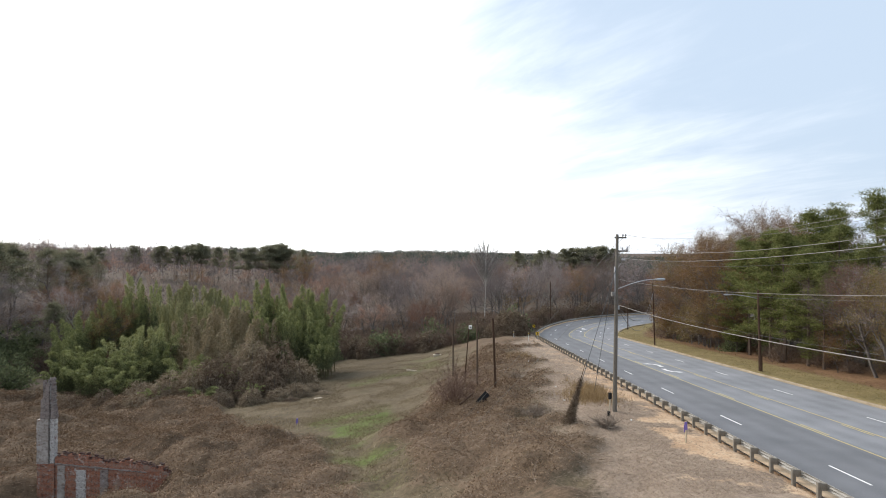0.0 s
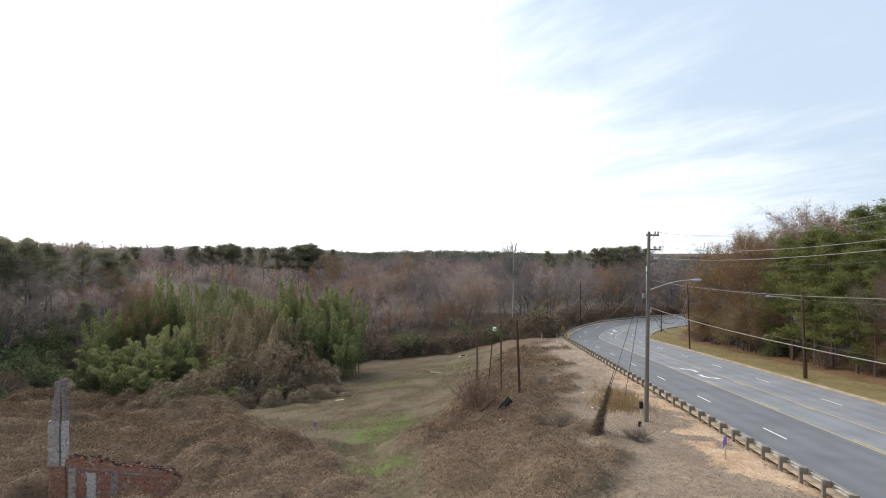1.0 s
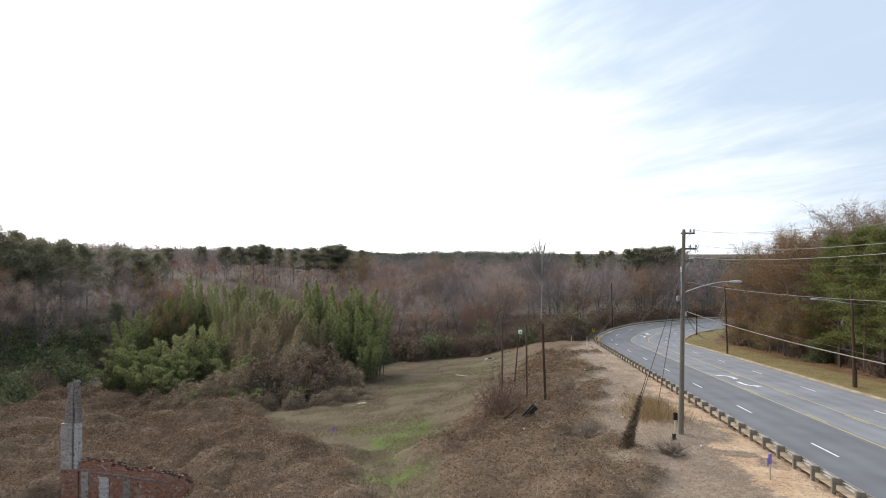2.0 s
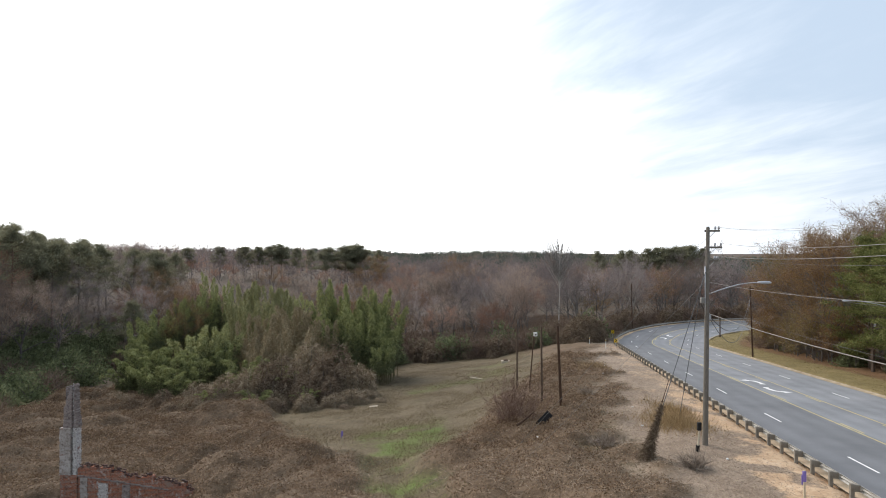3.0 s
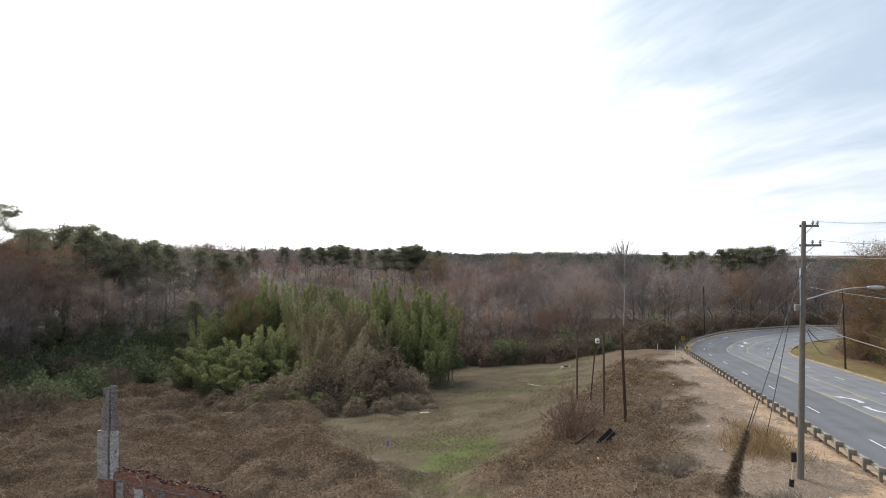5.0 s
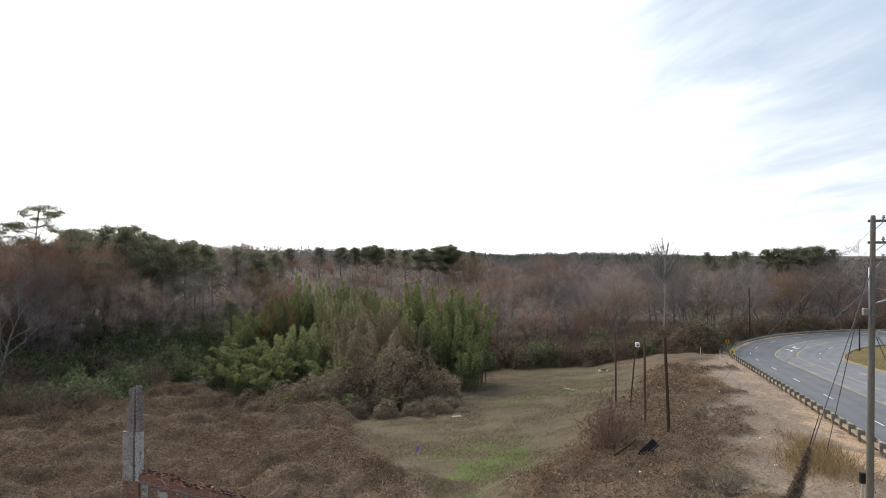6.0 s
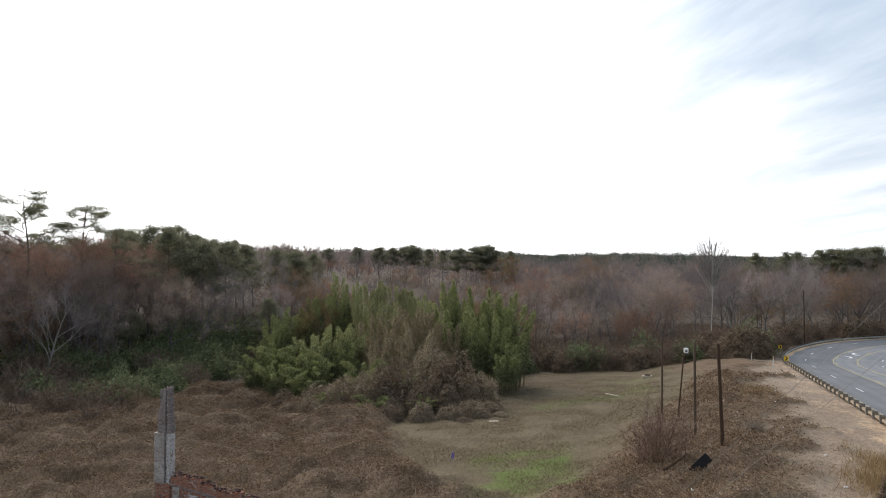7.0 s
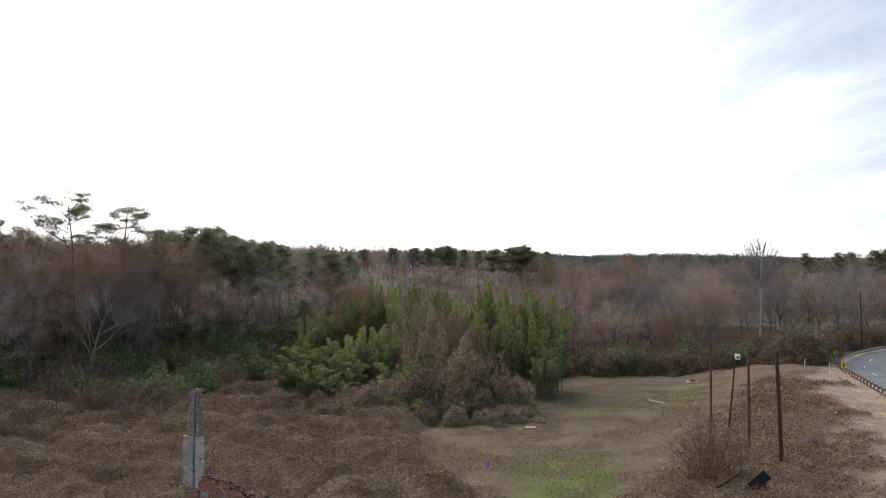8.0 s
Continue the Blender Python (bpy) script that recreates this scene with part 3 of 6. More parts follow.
fine_twig = material("fine_grey_twig", ((0.11, 0.096, 0.088), (0.17, 0.152, 0.14), (0.24, 0.22, 0.205)), 0.3, 4, 0.95, 0, by="thing", spec=0.1)
needle_mat = material("pine_needles", ((0.07, 0.082, 0.028), (0.155, 0.17, 0.057), (0.27, 0.278, 0.1)), 0.4, 5, 0.8, 0, by="piece", leaf=0.4, spec=0.2)
needle_dark = material("pine_needles_dark", ((0.125, 0.122, 0.08), (0.205, 0.2, 0.128), (0.295, 0.285, 0.182)), 0.4, 5, 0.8, 0, by="piece", leaf=0.45, spec=0.2)
oak_mat = material("dead_oak_leaves", ((0.13, 0.072, 0.032), (0.215, 0.125, 0.055), (0.31, 0.19, 0.088)), 0.3, 5, 0.85, 0, by="piece", leaf=0.3, spec=0.15)
gold_mat = material("yellow_brown_leaves", ((0.13, 0.095, 0.037), (0.21, 0.155, 0.062), (0.30, 0.23, 0.10)), 0.3, 5, 0.85, 0, by="piece", leaf=0.3, spec=0.15)
# fresh and lime are yellower tip leaves, lightened further for the sky light they catch
bamboo_mats = {
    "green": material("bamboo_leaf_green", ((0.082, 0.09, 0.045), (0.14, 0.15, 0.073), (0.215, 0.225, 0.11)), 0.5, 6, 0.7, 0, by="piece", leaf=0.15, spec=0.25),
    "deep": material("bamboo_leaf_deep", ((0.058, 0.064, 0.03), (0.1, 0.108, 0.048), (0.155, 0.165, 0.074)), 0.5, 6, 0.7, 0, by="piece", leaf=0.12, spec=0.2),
    "fresh": material("bamboo_leaf_tip_lit", ((0.19, 0.203, 0.08), (0.29, 0.303, 0.118), (0.4, 0.408, 0.168)), 0.5, 6, 0.7, 0, by="piece", leaf=0.2, spec=0.25),
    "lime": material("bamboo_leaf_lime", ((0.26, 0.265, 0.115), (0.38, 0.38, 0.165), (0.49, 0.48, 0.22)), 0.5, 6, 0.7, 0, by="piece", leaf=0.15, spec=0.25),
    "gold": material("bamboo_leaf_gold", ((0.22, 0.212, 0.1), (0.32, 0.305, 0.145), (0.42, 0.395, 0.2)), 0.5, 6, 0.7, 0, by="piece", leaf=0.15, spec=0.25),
    "tan": material("bamboo_leaf_tan", ((0.23, 0.18, 0.105), (0.35, 0.28, 0.17), (0.47, 0.385, 0.25)), 0.5, 6, 0.8, 0, by="piece", leaf=0.15, spec=0.2),
}
culm_mat = material("bamboo_culm", ((0.060, 0.060, 0.024), (0.108, 0.102, 0.042), (0.156, 0.144, 0.072)), 2.0, 15, 0.6, 0.1)
privet_mat = material("evergreen_shrub_leaf", ((0.08, 0.096, 0.05), (0.152, 0.175, 0.09), (0.24, 0.262, 0.14)), 0.5, 6, 0.75, 0, by="piece", leaf=0.4, spec=0.08)
vine_mat = material("dead_vine_leaf", ((0.085, 0.06, 0.04), (0.175, 0.128, 0.088), (0.31, 0.24, 0.17)), 0.6, 7, 0.9, 0, by="piece", leaf=0.2, spec=0.12)
vine_pale = material("bleached_bamboo_leaf", ((0.17, 0.128, 0.083), (0.27, 0.21, 0.142), (0.39, 0.315, 0.222)), 0.6, 7, 0.9, 0, by="piece", leaf=0.25, spec=0.12)
brush_mat = material("brown_brush", ((0.104, 0.072, 0.053), (0.180, 0.129, 0.095), (0.266, 0.195, 0.147)), 0.6, 7, 0.9, 0, by="piece", leaf=0.1, spec=0.1)


def unit(v):
    return v / np.maximum(np.linalg.norm(v, axis=-1, keepdims=True), 1e-9)


def slivers(rng, base, way, length, width):
    """Thin pointed triangles from base along way (arrays)."""
    side = unit(np.cross(way, rng.normal(size=way.shape))) * np.reshape(width, (-1, 1)) / 2
    return np.stack([base - side, base + side, base + way * np.reshape(length, (-1, 1))], 1)


def seg_quads(segs, sides=4):
    """Open tapered tubes for segments (p0, p1, r0, r1), as quads."""
    p0 = np.array([s[0] for s in segs])
    p1 = np.array([s[1] for s in segs])
    r0 = np.array([s[2] for s in segs])[:, None]
    r1 = np.array([s[3] for s in segs])[:, None]
    d = unit(p1 - p0)
    a = unit(np.cross(d, np.where(np.abs(d[:, 2:]) > 0.8, [[1.0, 0.2, 0]], [[0, 0, 1.0]])))
    b = np.cross(d, a)
    out = []
    for k in range(sides):
        t0, t1 = 2 * math.pi * k / sides, 2 * math.pi * (k + 1) / sides
        c0, c1 = math.cos(t0) * a + math.sin(t0) * b, math.cos(t1) * a + math.sin(t1) * b
        out.append(np.stack([p0 + r0 * c0, p0 + r0 * c1, p1 + r1 * c1, p1 + r1 * c0], 1))
    return np.concatenate(out)


def skeleton(rng, h, fork=0.35, spread=0.55, kids=(6, 4, 3), thick=0.018, up=0.25, wob=0.12):
    """Trunk and limbs of a broad-leaved tree: segments, and the ends of its shoots with their ways."""
    segs, tips = [], []

    def limb(p, d, length, r, level, steps):
        pts = [p]
        for i in range(steps):
            d = unit(d + rng.normal(size=3) * wob + np.array([0, 0, up * 0.3 * level]))
            q = pts[-1] + d * length / steps
            r1 = r * (1 - 0.75 * (i + 1) / steps) if level else r * (1 - 0.5 * (i + 1) / steps)
            segs.append((pts[-1], q, r * (1 - 0.75 * i / steps) if level else r * (1 - 0.5 * i / steps), max(r1, 0.012)))
            pts.append(q)
        if level >= len(kids):
            tips.append((pts[-1], d))
            tips.append((pts[-2], d))
            return
        for k in range(kids[level]):
            share = 0.45 + 0.55 * (k + rng.random()) / kids[level] if level else fork + (1 - fork) * (k + rng.random()) / kids[level]
            at = share * steps
            i = min(int(at), steps - 1)
            q = pts[i] + (pts[i + 1] - pts[i]) * (at - i)
            turn = 2 * math.pi * (k * 0.382 + rng.random() * 0.25)
            a = unit(np.cross(d, [0.3, 0.5, 0.81]))
            b = np.cross(d, a)
            way = unit(d * (1 - spread * 0.5) + (math.cos(turn) * a + math.sin(turn) * b) * spread * (1.25 - 0.4 * share))
            limb(q, way, length * (0.62 - 0.22 * share) * (0.8 + 0.4 * rng.random()) if level == 0 else length * (0.5 + 0.2 * rng.random()), r * (0.55 - 0.2 * share) if level == 0 else r * 0.5, level + 1, 3 if level == 0 else 2)
        tips.append((pts[-1], d))

    limb(np.zeros(3), np.array([0, 0, 1.0]), h * 0.86, h * thick, 0, 6)
    return segs, tips


def tree_thing(name, trunk, crown, label, category="tree", group="woodland trees", crown_name="crown", crown_label=""):
    t = thing(name, (0, 0, -400), label, category, group)
    piece("trunk", trunk, t)
    piece(crown_name, crown, t, crown_label)
    return t


def bare_tree(seed, h, twigs, mat, bark, label, kids=(7, 4, 3), spread=0.6, fork=0.3, length=1.0, width=0.045, thick=0.018, wob=0.12):
    rng = np.random.default_rng(seed)
    segs, tips = skeleton(rng, h, fork, spread, kids, thick, 0.25, wob)
    p = np.repeat(np.array([t[0] for t in tips]), twigs, 0)
    d = np.repeat(np.array([t[1] for t in tips]), twigs, 0)
    way = unit(d * 0.65 + rng.normal(size=d.shape) * 0.65 + [0, 0, 0.22])
    p = p + rng.normal(size=p.shape) * 0.42 * min(1.0, length)
    tw = slivers(rng, p, way, length * (0.5 + rng.random(len(p))), width * (0.6 + 0.8 * rng.random(len(p))))
    return tree_thing("bare_tree", quad_mesh("trunk", seg_quads(segs), bark), tri_mesh("crown", tw, mat), label)


def dome_tree(seed, h, rx, rz, label):
    """A bare tree: a long clear stem and a dome of fine rising branches."""
    rng = np.random.default_rng(seed)
    stem = [np.array([0.2 * math.sin(0.3 * z), 0.15 * math.sin(0.23 * z + 1), z]) for z in np.linspace(0, h - 3.0, 12)]
    segs = [(stem[i], stem[i + 1], 0.17 * (1 - 0.85 * i / 11), 0.17 * (1 - 0.85 * (i + 1) / 11)) for i in range(11)]
    base, ways = [], []
    for k in range(110):
        v = unit(rng.normal(size=3))
        v[2] = abs(v[2]) * 1.1 - 0.3
        v[:2] *= max(1.0, 0.3 / max(math.hypot(v[0], v[1]), 1e-3))
        end = np.array([0, 0, h - rz]) + unit(v) * [rx, rx, rz] * (0.7 + 0.3 * rng.random())
        foot = min(max(end[2] - 1.5 * math.hypot(end[0], end[1]) - 0.6, h * 0.48), h - 2.0)
        a = np.array([0, 0, foot])
        mid = a + (end - a) * 0.5 + [0, 0, -0.25] + rng.normal(size=3) * 0.15
        segs += [(a, mid, 0.032, 0.02), (mid, end, 0.02, 0.008)]
        for m in range(64):
            f = rng.random()
            p = a + (mid - a) * (0.4 + 0.6 * f) if m % 3 == 0 else mid + (end - mid) * f
            base.append(p)
            ways.append(unit(unit(end - mid) + rng.normal(size=3) * 0.45 + [0, 0, 0.35]))
    base, ways = np.array(base), np.array(ways)
    tw = slivers(rng, base, ways, 0.7 * (0.4 + rng.random(len(base))), 0.034 + 0.02 * rng.random(len(base)))
    return tree_thing("bare_tree", quad_mesh("trunk", seg_quads(segs), bark_white), tri_mesh("crown", tw, fine_twig), label)


def leafy_tree(seed, h, per, mat, label, leaf=0.13, cloud=0.5, kids=(8, 4, 3), fork=0.22, name="oak_tree"):
    rng = np.random.default_rng(seed)
    segs, tips = skeleton(rng, h, fork, 0.65, kids)
    p = np.repeat(np.array([t[0] for t in tips]), per, 0)
    p = p + rng.normal(size=p.shape) * cloud * [1, 1, 0.7]
    way = unit(rng.normal(size=p.shape) + [0, 0, -0.3])
    keep = rng.random(len(p)) < np.clip(3.5 - 2.6 * p[:, 2] / (h * 0.95), 0.8, 1)
    p, way = p[keep], way[keep]
    lv = slivers(rng, p, way, leaf * (0.7 + 0.9 * rng.random(len(p))), leaf * 0.85 * (0.6 + 0.8 * rng.random(len(p))))
    t = tree_thing(name, quad_mesh("trunk", seg_quads(segs), bark_grey), tri_mesh("crown", lv, mat), label)
    q = np.repeat(np.array([t[0] for t in tips]), 6, 0)
    d = unit(np.repeat(np.array([t[1] for t in tips]), 6, 0) + rng.normal(size=q.shape) * 0.6)
    piece("twig_spray", tri_mesh("twig_spray", slivers(rng, q, d, 1.2 * (0.5 + rng.random(len(q))), 0.035), twig_mats[1]), t)["kind"] = "stuff"
    return t


def pine_tree(seed, h, label, mat, start=0.45, wide=0.2, flat=1.0, tufts=3, needles=26, whorls=13, size=0.5, broad=1.0, layer=1.0, pad=1.0):
    rng = np.random.default_rng(seed)
    segs, centres = [], []
    lean = rng.normal(size=2) * 0.02
    pts = [np.array([lean[0] * z * (1 + 0.3 * math.sin(z)), lean[1] * z, z]) for z in np.linspace(0, h * 0.97, 9)]
    for i in range(8):
        segs.append((pts[i], pts[i + 1], h * 0.014 * (1 - i / 9), h * 0.014 * (1 - (i + 1) / 9)))
    for k in range(whorls):
        f = start + (1 - start) * (k + rng.random() * 0.6) / whorls
        z = f * h * 0.97
        base = np.array([lean[0] * z, lean[1] * z, z])
        u = (f - start) / (1 - start)
        reach = h * wide * (0.55 + 0.75 * math.sin(math.pi * min(1, 0.25 + 0.75 * u))) * (1.05 - 0.75 * u ** 3)
        for j in range(rng.integers(3, 6)):
            t = rng.random() * 2 * math.pi
            length = reach * (0.55 + 0.6 * rng.random())
            way = unit(np.array([math.cos(t), math.sin(t), 0.15 + 0.35 * u * flat + rng.normal() * 0.12]))
            mid = base + way * length * 0.6
            end = mid + unit(way + [0, 0, 0.25]) * length * 0.4
            segs += [(base, mid, 0.045 + 0.02 * (1 - u), 0.03), (mid, end, 0.03, 0.012)]
            for q in range(tufts):
                centres.append(mid + (end - mid) * (q / max(1, tufts - 1)) * 1.05 + rng.normal(size=3) * 0.3)
    centres.append(pts[-1] + [0, 0, 0.3])
    c = np.repeat(np.array(centres), needles, 0)
    way = unit(rng.normal(size=c.shape) * [1, 1, 0.8] + [0, 0, 0.4])
    lv = slivers(rng, c + way * 0.1 + rng.normal(size=c.shape) * np.array([0.38, 0.38, 0.2 * layer]) * pad, way, size * (0.6 + 0.8 * rng.random(len(c))), (0.06 + 0.05 * rng.random(len(c))) * broad)
    return tree_thing("pine_tree", quad_mesh("trunk", seg_quads(segs, 5), bark_pine), tri_mesh("crown", lv, mat), label)


def umbrella_pine(seed, h, label, mat, start=0.6, limbs=11, wide=0.29, fill=130, pad=0.7, width=0.05):
    """An old pine: bare trunk, a few long crooked limbs, and flat pads of needles at their ends."""
    rng = np.random.default_rng(seed)
    segs, pads = [], []
    pts = [np.array([0.25 * math.sin(0.4 * z + seed), 0.25 * math.cos(0.3 * z), z]) for z in np.linspace(0, h * 0.93, 10)]
    for i in range(9):
        segs.append((pts[i], pts[i + 1], h * 0.013 * (1 - i / 11), h * 0.013 * (1 - (i + 1) / 11)))
    for k in range(limbs):
        f = start + (0.98 - start) * (k + rng.random() * 0.5) / limbs
        base = pts[0] + (pts[-1] - pts[0]) * f
        turn = 2.4 * k + rng.random()
        reach = h * wide * math.sqrt(1 - 0.86 * ((f - start) / (0.98 - start)) ** 2) * (0.65 + 0.5 * rng.random())
        d = unit(np.array([math.cos(turn), math.sin(turn), 0.3 + 0.5 * (f - start)]))
        p, r = base, 0.09
        for j in range(3):
            d = unit(d + rng.normal(size=3) * 0.2 + [0, 0, 0.12])
            q = p + d * reach / 3
            segs.append((p, q, r, r * 0.65))
            p, r = q, r * 0.65
            for m in range(1 if j == 0 else 3):
                side = unit(d * 0.5 + rng.normal(size=3) * [0.8, 0.8, 0.25] + [0, 0, 0.2])
                e = p + side * (0.5 + 0.9 * rng.random())
                segs.append((p, e, 0.03, 0.012))
                if j or rng.random() < 0.4:
                    pads.append((e, 0.5 + 0.5 * rng.random()))
        pads.append((p, 1.0))
    pads.append((pts[-1] + [0, 0, 0.4], 1.0))
    c = np.repeat(np.array([p[0] for p in pads]), fill, 0)
    w = np.repeat(np.array([p[1] for p in pads]), fill)[:, None]
    c = c + rng.normal(size=c.shape) * w * [pad, pad, 0.32 * pad] + [0, 0, 0.12]
    way = unit(rng.normal(size=c.shape) * [1, 1, 0.7] + [0, 0, 0.5])
    lv = slivers(rng, c, way, 0.34 * (0.6 + 0.8 * rng.random(len(c))), width + 0.05 * rng.random(len(c)))
    return tree_thing("pine_tree", quad_mesh("trunk", seg_quads(segs, 5), bark_pine), tri_mesh("crown", lv, mat), label)


def shell(rng, k, wx, wy, h, power=0.55):
    """Points in the outer part of a lumpy dome, and the ways outwards."""
    v = unit(rng.normal(size=(k, 3)))
    v[:, 2] = np.abs(v[:, 2])
    lump = 1 + 0.22 * np.sin(v[:, 0] * 5 + rng.random() * 6) * np.cos(v[:, 1] * 4 + rng.random() * 6) + 0.12 * np.sin(v[:, 2] * 9 + v[:, 0] * 7)
    r = (rng.random(k) ** power)[:, None] * lump[:, None]
    return v * r * [wx, wy, h], v


def bush(seed, name, w, h, k, mat, label, category="shrub", leaf=0.3, width=0.13, stems=14, group="shrubs", thin=False, part_name="foliage", power=0.55):
    rng = np.random.default_rng(seed)
    p, v = shell(rng, k, w, w * 0.85, h, power)
    way = unit(v * 0.7 + rng.normal(size=v.shape) * 0.7 + [0, 0, 0.25])
    size = leaf * (0.5 + rng.random(k))
    wide = width * (0.6 + 0.8 * rng.random(k)) * (1.0 if thin else 1.35)
    tris = slivers(rng, p, way, size, wide)
    t = thing(name, (0, 0, -400), label, category, group)
    segs = []
    for i in range(stems):
        a = rng.random() * 2 * math.pi
        top = np.array([math.cos(a) * w * 0.55, math.sin(a) * w * 0.5, h * (0.5 + 0.35 * rng.random())])
        mid = top * [0.35, 0.35, 0.55]
        segs += [(np.array([math.cos(a) * 0.2, math.sin(a) * 0.2, -0.3]), mid, 0.05, 0.035), (mid, top, 0.035, 0.012)]
    piece("stem", quad_mesh("stem", seg_quads(segs, 4), bark_grey), t)["kind"] = "stuff"
    piece(part_name, tri_mesh(part_name, tris, mat), t)
    return t


def drape(seed, label, mat, w=1.7, h=3.0, strands=420):
    """A bush under dead vines: heaped domes, each with strands hanging over its rim."""
    rng = np.random.default_rng(seed)
    tris, segs = [], []
    lumps = [(np.array([0, 0, 0.0]), w * 0.8, h)]
    for k in range(9):
        a, r = 2.4 * k + rng.random(), w * (0.45 + 0.5 * rng.random())
        lumps.append((np.array([math.cos(a) * r, math.sin(a) * r, 0.0]), w * (0.32 + 0.25 * rng.random()), h * (0.3 + 0.55 * rng.random())))
    for at, rad, top in lumps:
        k = int(strands * (2.2 if top == h else 1))
        v = unit(rng.normal(size=(k, 3)))
        v[:, 2] = np.abs(v[:, 2])
        p = at + v * [rad, rad, top] * (0.86 + 0.2 * rng.random((k, 1)))
        down = unit(v * v[:, 2:] - [0, 0, 1.0])
        way = unit(down * 0.9 + v * 0.35 + rng.normal(size=v.shape) * 0.42)
        size, wide = 0.42 * (0.5 + rng.random(k)), 0.07 * (0.6 + 0.8 * rng.random(k))
        side = unit(np.cross(way, v + rng.normal(size=v.shape) * 0.6)) * wide[:, None] / 2
        tris.append(np.stack([p - side, p + side, p + way * size[:, None]], 1))
        segs += [(at * 0.3 + [0, 0, -0.3], at + [0, 0, top * 0.55], 0.05, 0.03), (at + [0, 0, top * 0.55], at + [0.1, 0.05, top * 0.92], 0.03, 0.012)]
    t = thing("vine_mound", (0, 0, -400), label, "shrub", "shrubs")
    piece("stem", quad_mesh("stem", seg_quads(segs, 4), bark_grey), t)["kind"] = "stuff"
    piece("foliage", tri_mesh("foliage", np.concatenate(tris), mat), t)
    return t


def bamboo(seed, mats, label, culms=12, shoots=96, per=11, h=10.0, splay=1.7, droop=0.12, plume=1.2, root=1.7, bare=0.1):
    """A clump of culms, each a tapering feathery plume: drooping sprays round the stem, dense with narrow leaves."""
    rng = np.random.default_rng(seed)
    segs, base, ways, high = [], [], [], []
    for i in range(culms):
        a = 2 * math.pi * (i * 0.382 + 0.2 * rng.random())
        out = np.array([math.cos(a), math.sin(a), 0.0])
        foot = out * root * math.sqrt((i + 0.5) / culms)
        hi = h * (0.6 + 0.48 * rng.random())
        lean = splay * (0.2 + 0.9 * rng.random())

        def along(u):
            u = np.asarray(u, float)
            return foot + out * (lean * u ** 2.4)[..., None] + np.stack([0 * u, 0 * u, hi * (u - droop * u ** 5)], -1)

        pts = along(np.linspace(0, 1, 7))
        segs += [(pts[j], pts[j + 1], 0.045 * (1 - j / 7), 0.045 * (1 - (j + 1) / 7)) for j in range(6)]
        u = bare + (1 - bare) * (np.arange(shoots) + rng.random(shoots)) / shoots
        u = u ** 0.85
        q = along(u)
        side = rng.random(shoots) * 2 * math.pi
        flat = np.stack([np.cos(side), np.sin(side), 0.35 + 0.3 * rng.random(shoots)], 1)
        reach = plume * (0.1 + 0.95 * np.clip(1 - u, 0, 1) ** 0.55) * (0.5 + 0.6 * rng.random(shoots))
        for k in range(per):
            f = 0.25 + 0.8 * (k + rng.random(shoots)) / per
            base.append(q + flat * (reach * f)[:, None] - np.stack([0 * f, 0 * f, 0.55 * reach * f * f], 1) + rng.normal(size=q.shape) * 0.07)
            ways.append(unit(flat * 0.6 + rng.normal(size=flat.shape) * 0.45 + np.stack([0 * f, 0 * f, -0.2 - 0.7 * f], 1)))
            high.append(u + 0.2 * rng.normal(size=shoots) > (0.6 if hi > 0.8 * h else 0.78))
    base, ways, high = np.concatenate(base), np.concatenate(ways), np.concatenate(high)
    tris = slivers(rng, base, ways, 0.34 * (0.6 + 0.8 * rng.random(len(base))), 0.06 + 0.05 * rng.random(len(base)))
    t = thing("bamboo_clump", (0, 0, -400), label, "bamboo", "bamboo grove")
    piece("culm", quad_mesh("culm", seg_quads(segs, 4), culm_mat), t)["kind"] = "stuff"
    # lower leaves darker, tips lighter: top light painted in besides the yellower green
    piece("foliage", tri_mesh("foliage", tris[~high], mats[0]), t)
    piece("plume", tri_mesh("plume", tris[high], mats[1]), t, "leaves at the tips, in most clumps yellower and painted brighter as if lit")
    return t


SHAPES = {}
HEIGHTS = {}


def tris_of(proto):
    """The triangles of a plant's parts, by material, to be joined into stuff."""
    if proto not in SHAPES:
        SHAPES[proto] = []
        for o in proto.children:
            o.data.calc_loop_triangles()
            co = np.empty(3 * len(o.data.vertices), dtype=np.float32)
            o.data.vertices.foreach_get("co", co)
            ix = np.empty(3 * len(o.data.loop_triangles), dtype=np.int32)
            o.data.loop_triangles.foreach_get("vertices", ix)
            SHAPES[proto].append((o.data.materials[0], co.reshape(-1, 3)[ix].reshape(-1, 3, 3)))
    return SHAPES[proto]


JOINED = {}


def join_plant(proto, x, y, scale, rng):
    """Adds a plant that is too far off to tell apart to the joined woods."""
    a = rng.uniform(0, 2 * math.pi)
    c, s = math.cos(a) * scale, math.sin(a) * scale
    m = np.array([[c, -s, 0], [s, c, 0], [0, 0, scale]], dtype=np.float32)
    for mat, tris in tris_of(proto):
        JOINED.setdefault(mat.name, (mat, []))[1].append(tris @ m.T + np.array([x, y, land1(x, y) - 0.1], dtype=np.float32))


def tall_of(proto):
    """Height of a plant as it was built."""
    if proto not in HEIGHTS:
        HEIGHTS[proto] = max(max(c[2] for c in o.bound_box) for o in proto.children)
    return HEIGHTS[proto]


def plant(proto, x, y, scale=1.0, tall=1.0, rng=random, sink=0.1, label=""):
    z = land1(x, y)
    m = pose(x, y, z - sink, 0, 0, rng.uniform(0, 360)) @ Matrix.Diagonal((scale, scale, scale * tall, 1))
    ob = copy_thing(proto, m)
    return tagged(ob, label)


